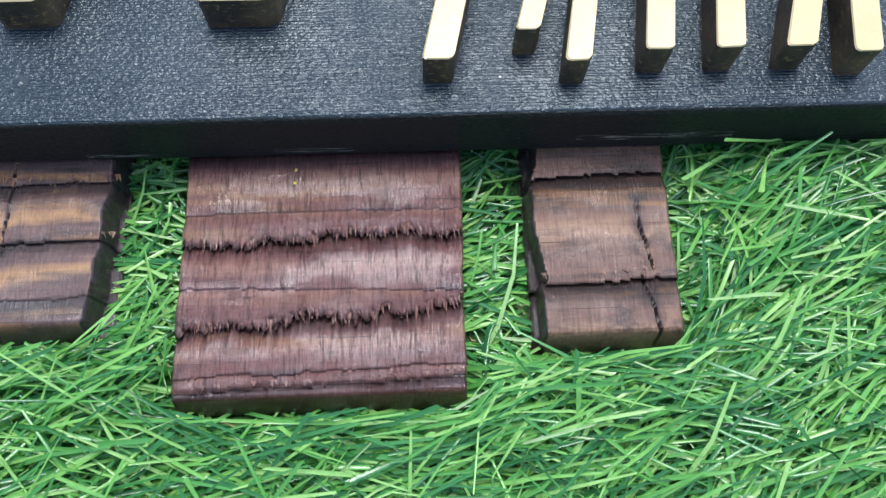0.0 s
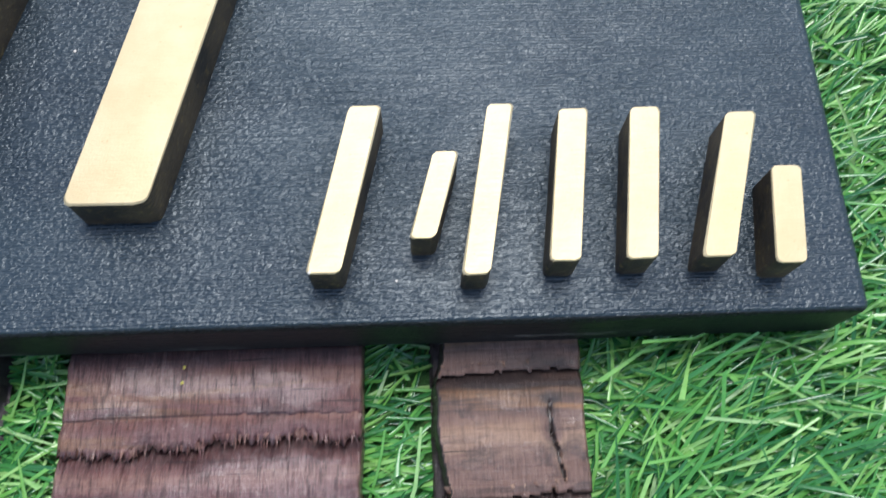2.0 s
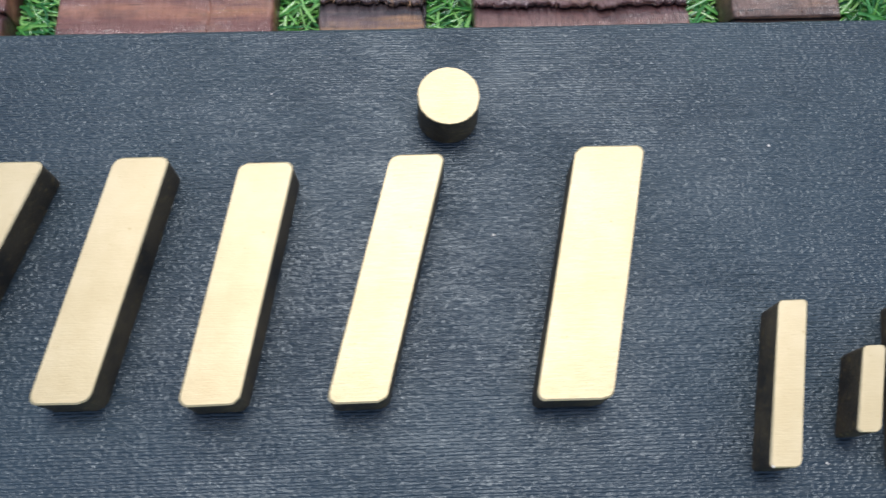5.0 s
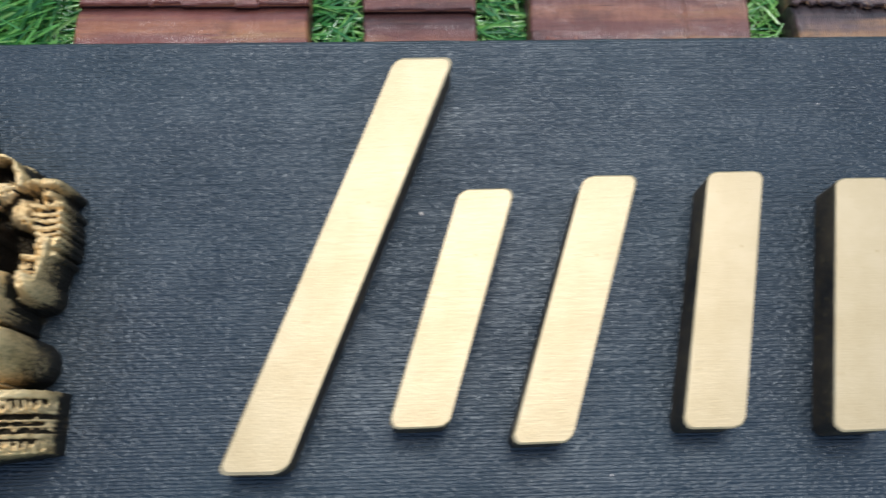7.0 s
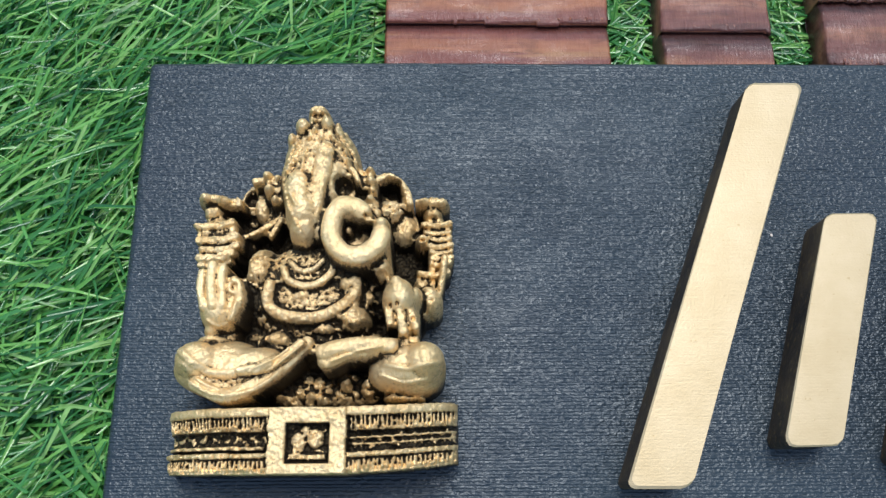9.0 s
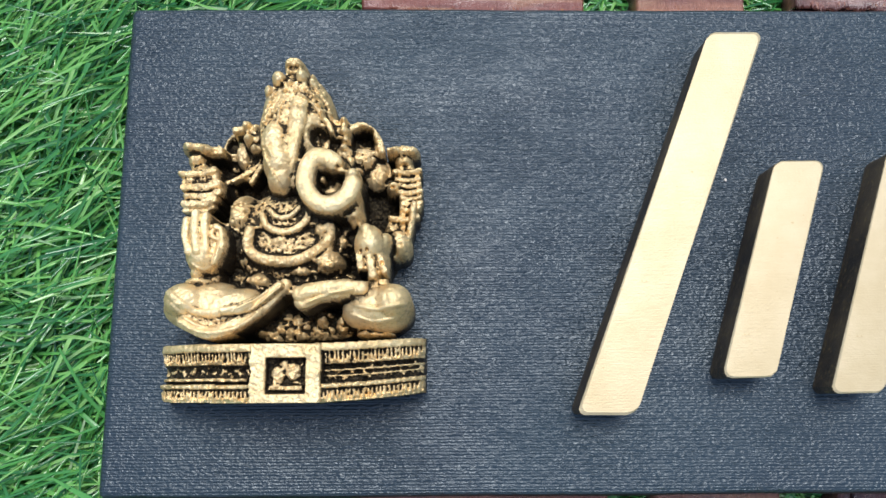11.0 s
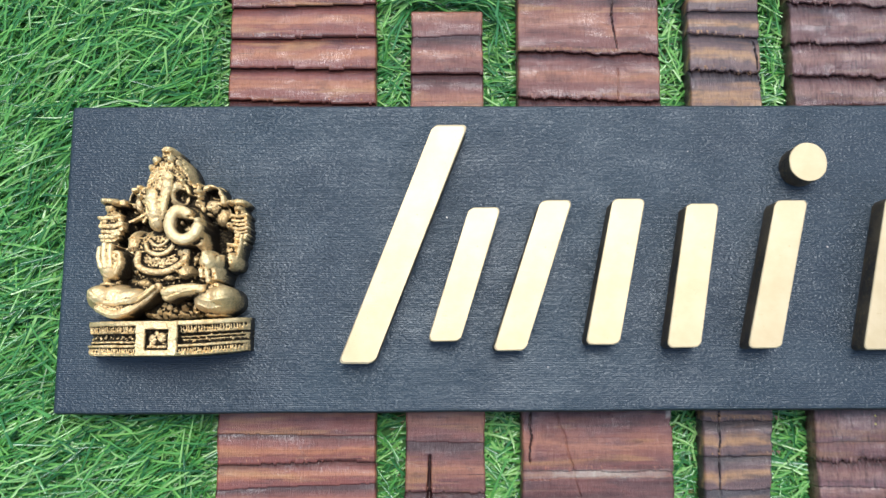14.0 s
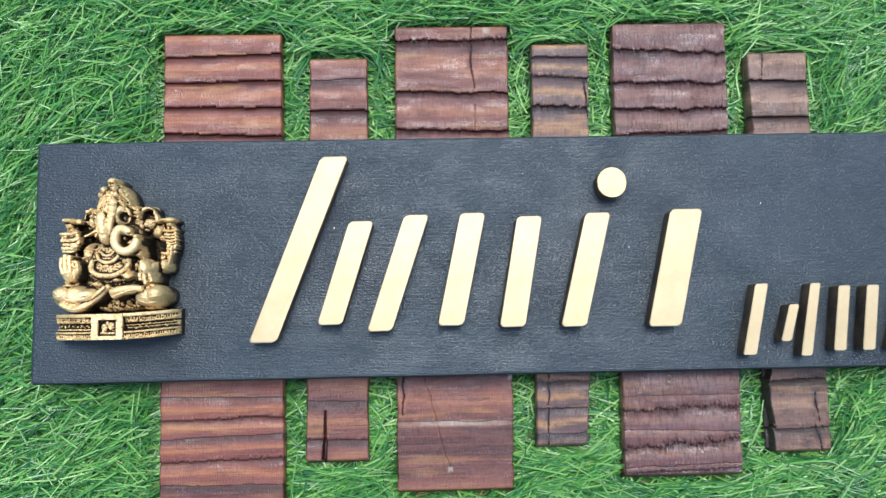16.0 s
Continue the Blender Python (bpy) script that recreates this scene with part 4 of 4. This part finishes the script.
def figurine(x0, y0, step=0.2):
    r = Relief(79, 104, step, -6.5, -1.5)
    carve(r)
    gx, gy, H, R = r.x, r.y, r.h, r.rough
    ny, nx = gx.shape
    rng = np.random.RandomState(5)
    # the casting ran together in the narrow gaps
    def spread(f, n, pick):
        for axis in (0, 1):
            pad = np.pad(f, [(n, n) if a == axis else (0, 0) for a in (0, 1)], mode="edge")
            out = f
            for o in range(2 * n + 1):
                out = pick(out, pad[o:o + f.shape[0], :] if axis == 0 else pad[:, o:o + f.shape[1]])
            f = out
        return f

    H = np.where(H > 0, np.maximum(H, spread(spread(H, 6, np.maximum), 6, np.minimum) - 1.3), H)
    # crumbs of casting and small beads where the limbs meet
    crumbs = [(rng.uniform(20, 53), rng.uniform(16, 27), rng.uniform(0.5, 1.9)) for _ in range(90)]
    crumbs += [(rng.uniform(17, 50), rng.uniform(29, 55), rng.uniform(0.35, 1.0)) for _ in range(190)]
    before = H.copy()
    for cx, cy, size in crumbs:
        d = np.hypot(gx - cx, gy - cy)
        H = np.maximum(H, np.where((d < size) & (before > 0) & (before < 20.0), before + 1.5 * np.sqrt(np.maximum(size * size - d * d, 0)) - 0.2, -9))
    # plinth: two bowed bands with fluting between, and a framed panel in the middle
    bow = 1 - ((gx - 32.2) / 37.1) ** 2
    inside = bow > 0
    bend = (gy - np.where(gx < 33, 0.0003, 0.0021) * (gx - 33) ** 2 + 0.4) * 1.08
    shell = 5 + 24.5 * np.clip(bow, 0, 1) ** 0.5
    wob = 0.8 * np.sin(gx * 0.9) + 0.6 * np.sin(gx * 2.3)
    flute = 0.5 + 0.5 * np.tanh(3 * np.sin(gx * 6.1 + wob))
    rightward = gx > 33
    P = np.full(gx.shape, -9.0)
    P = np.where((bend > 14.2) & (bend < 16.6), shell + 1.2 - 0.5 * ((bend - 15.4) / 1.2) ** 2, P)
    P = np.where((bend > 10.6) & (bend <= 14.2), shell - 1.5 + 1.3 * flute * (bend > 11.2 + 0.5 * np.sin(gx * 1.3)), P)
    rails = (np.abs(bend - 9.0) < 0.32) * 1.6 * rightward + (np.abs(bend - 7.4) < 0.25) * 1.0 * rightward + (np.abs(bend - 6.6) < 0.55) * 2.4 * (gx < 23)
    P = np.where((bend > 5.4) & (bend <= 10.6), shell - 4.2 + rails + 0.5 * np.sin(gx * 1.9 + 1) * np.sin(gy * 1.8), P)
    P = np.where((bend > 4.0) & (bend <= 5.4), shell + 0.9 - 0.4 * ((bend - 4.7) / 0.7) ** 2, P)
    P = np.where((bend > 0.2) & (bend <= 4.0), shell - 1.0 + 1.2 * (0.5 + 0.5 * np.tanh(3 * np.sin(gx * 5.7 + 1 + wob))) * (bend > 0.9) * (bend < 3.5), P)
    frame_out = (gx > 24.4 + 0.15 * np.sin(gy * 1.1)) & (gx < 42.5 + 0.15 * np.sin(gy * 0.8)) & (gy > -0.2) & (gy < 14.9)
    frame_in = (gx > 28.5) & (gx < 38.6) & (gy > 2.2) & (gy < 11.3)
    d1, d2 = np.hypot(gx - 31.4, gy - 7.2), np.hypot(gx - 35.2, gy - 7.8)
    d3, d4 = np.hypot(gx - 32.9, gy - 9.6), np.hypot((gx - 30.6) / 1.6, gy - 5.0)
    relief = np.maximum.reduce([np.sqrt(np.maximum(4.2 - d1 ** 2, 0)), np.sqrt(np.maximum(5.0 - d2 ** 2, 0)), np.sqrt(np.maximum(2.2 - d3 ** 2, 0)), np.sqrt(np.maximum(1.6 - d4 ** 2, 0)), 1.4 * (np.abs(gy - 3.7) < 0.6) * (np.abs(gx - 33.5) < 4.4)])
    P = np.where(frame_out, 31.0, P)
    P = np.where(frame_in, 27.2 + 1.1 * relief, P)
    P = np.where(inside | frame_out, P, -9)
    R = np.where(P > H, np.where(frame_out & ~frame_in, 0.32, np.where(((bend > 14.2) | (rails > 0.9) & (bend < 10.6) & (bend > 5.4)) & ~frame_in, 0.26, 0.85)), R)
    H = np.maximum(H, P)
    solid = H > 0
    for size, tall in ((3.4, 0.26), (1.7, 0.50), (0.8, 0.70), (0.45, 0.45)):
        rough = rng.uniform(-1, 1, (int(110 / size) + 3, int(90 / size) + 3))
        u, v = (gx + 8) / size, (gy + 3) / size
        iu, iv = u.astype(int), v.astype(int)
        fu, fv = u - iu, v - iv
        fu, fv = fu * fu * (3 - 2 * fu), fv * fv * (3 - 2 * fv)
        lump = (rough[iv, iu] * (1 - fu) + rough[iv, iu + 1] * fu) * (1 - fv) + (rough[iv + 1, iu] * (1 - fu) + rough[iv + 1, iu + 1] * fu) * fv
        H = H + np.where(solid, tall * lump * (0.09 + R), 0)
    H = H + np.where(solid, rng.uniform(-0.05, 0.05, H.shape), 0)
    # one pass of softening keeps the cast look
    S = H.copy()
    S[1:-1, 1:-1] = (4 * H[1:-1, 1:-1] + H[:-2, 1:-1] + H[2:, 1:-1] + H[1:-1, :-2] + H[1:-1, 2:]) / 8
    H = np.where(solid & (H - S < 2.5), S, H)
    H = np.maximum(H, 0)
    k = np.arange(nx * ny).reshape(ny, nx)
    cells = np.stack([k[:-1, :-1], k[:-1, 1:], k[1:, 1:], k[1:, :-1]], -1).reshape(-1, 4)
    flat = solid.ravel()
    cells = cells[flat[cells].any(1)]
    used, back = np.unique(cells, return_inverse=True)
    verts = np.stack([gx.ravel(), gy.ravel(), H.ravel()], -1)[used] / 1000
    me = quads("figurine", verts, back.reshape(-1, 4), True)
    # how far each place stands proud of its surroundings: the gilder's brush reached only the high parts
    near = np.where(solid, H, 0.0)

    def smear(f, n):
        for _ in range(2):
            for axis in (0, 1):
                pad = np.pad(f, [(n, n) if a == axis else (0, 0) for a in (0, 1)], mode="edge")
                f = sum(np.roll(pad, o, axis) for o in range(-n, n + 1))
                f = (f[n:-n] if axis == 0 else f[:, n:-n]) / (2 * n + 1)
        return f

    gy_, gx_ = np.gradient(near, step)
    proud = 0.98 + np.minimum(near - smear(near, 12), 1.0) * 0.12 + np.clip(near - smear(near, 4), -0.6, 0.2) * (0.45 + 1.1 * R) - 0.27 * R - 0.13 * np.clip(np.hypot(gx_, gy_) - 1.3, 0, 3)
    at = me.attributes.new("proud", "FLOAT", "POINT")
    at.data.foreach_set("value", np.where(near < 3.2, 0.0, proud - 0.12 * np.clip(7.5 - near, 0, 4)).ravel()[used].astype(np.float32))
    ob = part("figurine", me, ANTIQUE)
    ob.location = (x0, y0, BOARD_TOP)
    return tagged(ob, "antique gold seated resin figurine with black recesses fixed to board", "figurine")


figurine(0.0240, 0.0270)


# ---- specks of paint and straw ----
def speck(x, y, z, size, material, label):
    bm = bmesh.new()
    bmesh.ops.create_icosphere(bm, subdivisions=1, radius=size)
    rng = random.Random(int(x * 1e5))
    for v in bm.verts:
        v.co = Vector((v.co.x * rng.uniform(0.7, 1.3), v.co.y * rng.uniform(0.7, 1.3), v.co.z * 0.4 + size * 0.3))
    me = bpy.data.meshes.new("paint_speck")
    bm.to_mesh(me)
    bm.free()
    ob = part("paint_speck", me, material)
    ob.location = (x, y, z)
    return tagged(ob, label, "speck", "specks on the sign")


WHITE, YELLOW, PINK = plain("off_white_speck", (0.75, 0.68, 0.60)), plain("straw_speck", (0.62, 0.50, 0.08)), plain("bare_pink_wood", (0.50, 0.20, 0.15))
for x, y, s in ((0.4567, 0.1050, 0.0005), (0.1855, 0.0935, 0.0005), (0.3709, 0.0782, 0.00045), (0.3050, 0.1264, 0.0003), (0.2330, 0.0210, 0.0003), (0.4560, 0.0110, 0.0004)):
    speck(x, y, BOARD_TOP, s, WHITE, "tiny off-white speck stuck on the black board")
speck(0.3881, 0.0588, BOARD_TOP, 0.0004, YELLOW, "tiny yellow speck stuck on the black board")
for x, y in ((0.3995, -0.0040), (0.3992, -0.0080)):
    speck(x, y, SLAT_TOP, 0.0005, YELLOW, "yellow straw fleck on the splintered slat")
part("chip", bpy.data.objects["paint_speck"].data.copy(), PINK, bars[8], "bare pink chip in the gold").location = (-0.0080, -0.0212, 0.0117)


# ---- the turf ----
def in_slat(x, y, grow):
    hit = np.zeros(x.shape, bool)
    for head, foot, y1, y0, *_ in SLATS:
        f = (y - y0) / (y1 - y0)
        a, b = foot[0] + (head[0] - foot[0]) * f, foot[1] + (head[1] - foot[1]) * f
        hit |= (x > a - grow) & (x < b + grow) & (y > y0 - grow) & (y < y1 + grow)
    return hit


def blades(count, seed, area, long_, wide_, lean, spread=1.0, joints=5):
    """Strips that rise from the mat, bend over and end in a slanting cut. Returns their vertices and faces."""
    r = np.random.RandomState(seed)
    x, y = r.uniform(area[0], area[2], count), r.uniform(area[1], area[3], count)
    size = r.uniform(*long_, count)
    wide = r.uniform(*wide_, count) / 2
    # the pile lies mostly one way, with some stray blades
    gap = (x > 0.062) & (x < 0.512) & (y > -0.055) & (y < 0.215)
    drift = np.where(gap, 0.02, np.where(x < 0.03, 0.45, np.where(x > 0.5, 0.30, 0.18))) + np.where(gap, 0.45, 0.7) * (0.16 * np.sin((x - 0.42) * 14) + 0.18 * np.sin(y * 13 + 1.5 * np.sin(x * 6)) + 0.16 * np.sin(x * 31 + y * 23))
    way = np.where(r.rand(count) < 0.93, r.normal(0.0, 1.0, count) * np.where(y > 0.2, 0.45, 0.40) + drift, r.uniform(-np.pi, np.pi, count)) + np.where(r.rand(count) < 0.3, np.pi, 0)
    size = np.where(gap, size * 0.72, size)
    a0, a1 = r.uniform(0.45, 1.1, count), r.uniform(*lean, count)
    curl = r.normal(0, 0.55 * spread, count)
    px, py, pz = [x], [y], [np.zeros(count)]
    for j in range(joints - 1):
        a = a0 + (a1 - a0) * ((j + 0.5) / (joints - 1)) ** 0.8
        w = way + curl * j / (joints - 1)
        s = size / (joints - 1)
        px.append(px[-1] + np.sin(a) * np.cos(w) * s)
        py.append(py[-1] + np.sin(a) * np.sin(w) * s)
        pz.append(pz[-1] + np.cos(a) * s)
    px, py, pz = np.array(px).T, np.array(py).T, np.array(pz).T
    # trodden down between the slats
    pz = np.maximum(pz * np.where(gap, 0.62, 1.0)[:, None], 0.0008)
    bad = ((in_slat(px, py, 0.0022) | in_slat(px, py + 0.0045, 0.0)) & (pz > 0.0035)).any(1) | in_slat(px[:, -1], py[:, -1], 0.0)
    bad |= ((px > -0.001) & (px < BOARD_LONG + 0.001) & (py > -0.001) & (py < BOARD_WIDE + 0.001) & (pz > SLAT_TOP - 0.001)).any(1)
    bad |= (x > 0.03) & (x < BOARD_LONG - 0.03) & (y > 0.03) & (y < BOARD_WIDE - 0.03)
    if wide_[1] > 0.0023:
        bad |= (x > -0.12) & (x < 0.69) & (y > -0.14) & (y < 0.32)
    ok = ~bad
    px, py, pz, way, wide, curl = px[ok], py[ok], pz[ok], way[ok], wide[ok], curl[ok]
    n = len(px)
    roll = np.random.RandomState(seed + 1).normal(0, 0.35, n)[:, None]
    taper = np.array([1.0, 1.0, 0.95, 0.85, 0.5])[-joints:][None, :]
    ox, oy, oz = -np.sin(way)[:, None] * np.cos(roll) * wide[:, None] * taper, np.cos(way)[:, None] * np.cos(roll) * wide[:, None] * taper, np.sin(roll) * wide[:, None] * taper
    cut = np.zeros((n, joints))
    cut[:, -1] = np.random.RandomState(seed + 2).uniform(-1, 1, n) * wide * 1.4
    cx, cy = np.cos(way)[:, None] * cut, np.sin(way)[:, None] * cut
    # folded along the middle, so that each half catches the light on its own
    fold = 0.45 * wide[:, None] * taper
    L = np.stack([px + ox + cx, py + oy + cy, pz + oz], -1)
    C = np.stack([px, py, pz - fold], -1)
    R = np.stack([px - ox - cx, py - oy - cy, pz - oz], -1)
    verts = np.stack([L, C, R], 2).reshape(n, -1, 3)
    i = np.arange(n)[:, None] * joints * 3 + np.arange(joints - 1)[None, :] * 3
    faces = np.concatenate([np.stack([i + k, i + k + 1, i + k + 4, i + k + 3], -1).reshape(-1, 4) for k in (0, 1)])
    return verts.reshape(-1, 3), faces


def turf(name, sets, material, label):
    vs, fs, n = [], [], 0
    for s in sets:
        v, f = blades(*s)
        vs.append(v)
        fs.append(f + n)
        n += len(v)
    ob = part(name, quads(name, np.concatenate(vs), np.concatenate(fs), True), material)
    return tagged(ob, label, "grass", kind="stuff")


turf("grass", [(92000, 3, (-0.13, -0.15, 0.70, 0.33), (0.027, 0.050), (0.0008, 0.0015), (1.30, 1.75), 1.0, 4),
               (34000, 5, (0.06, -0.07, 0.52, 0.235), (0.026, 0.040), (0.0008, 0.0014), (1.35, 1.75)),
               (10000, 9, (0.04, -0.09, 0.53, 0.25), (0.012, 0.024), (0.0008, 0.0014), (0.7, 1.3)),
               (24000, 7, (-0.55, -0.50, 1.15, 0.70), (0.034, 0.056), (0.0018, 0.0030), (1.2, 1.7), 1.0, 4),
               (24000, 8, (-0.30, -0.28, 0.87, 0.46), (0.034, 0.056), (0.0014, 0.0024), (1.2, 1.7), 1.0, 4)],
     GREEN, "bright green artificial grass with glossy, bent blades")
turf("thatch", [(13000, 21, (-0.16, -0.17, 0.76, 0.34), (0.006, 0.013), (0.0004, 0.0007), (1.6, 2.6), 5.0)],
     TAN, "curled tan thatch yarns low in the artificial grass")
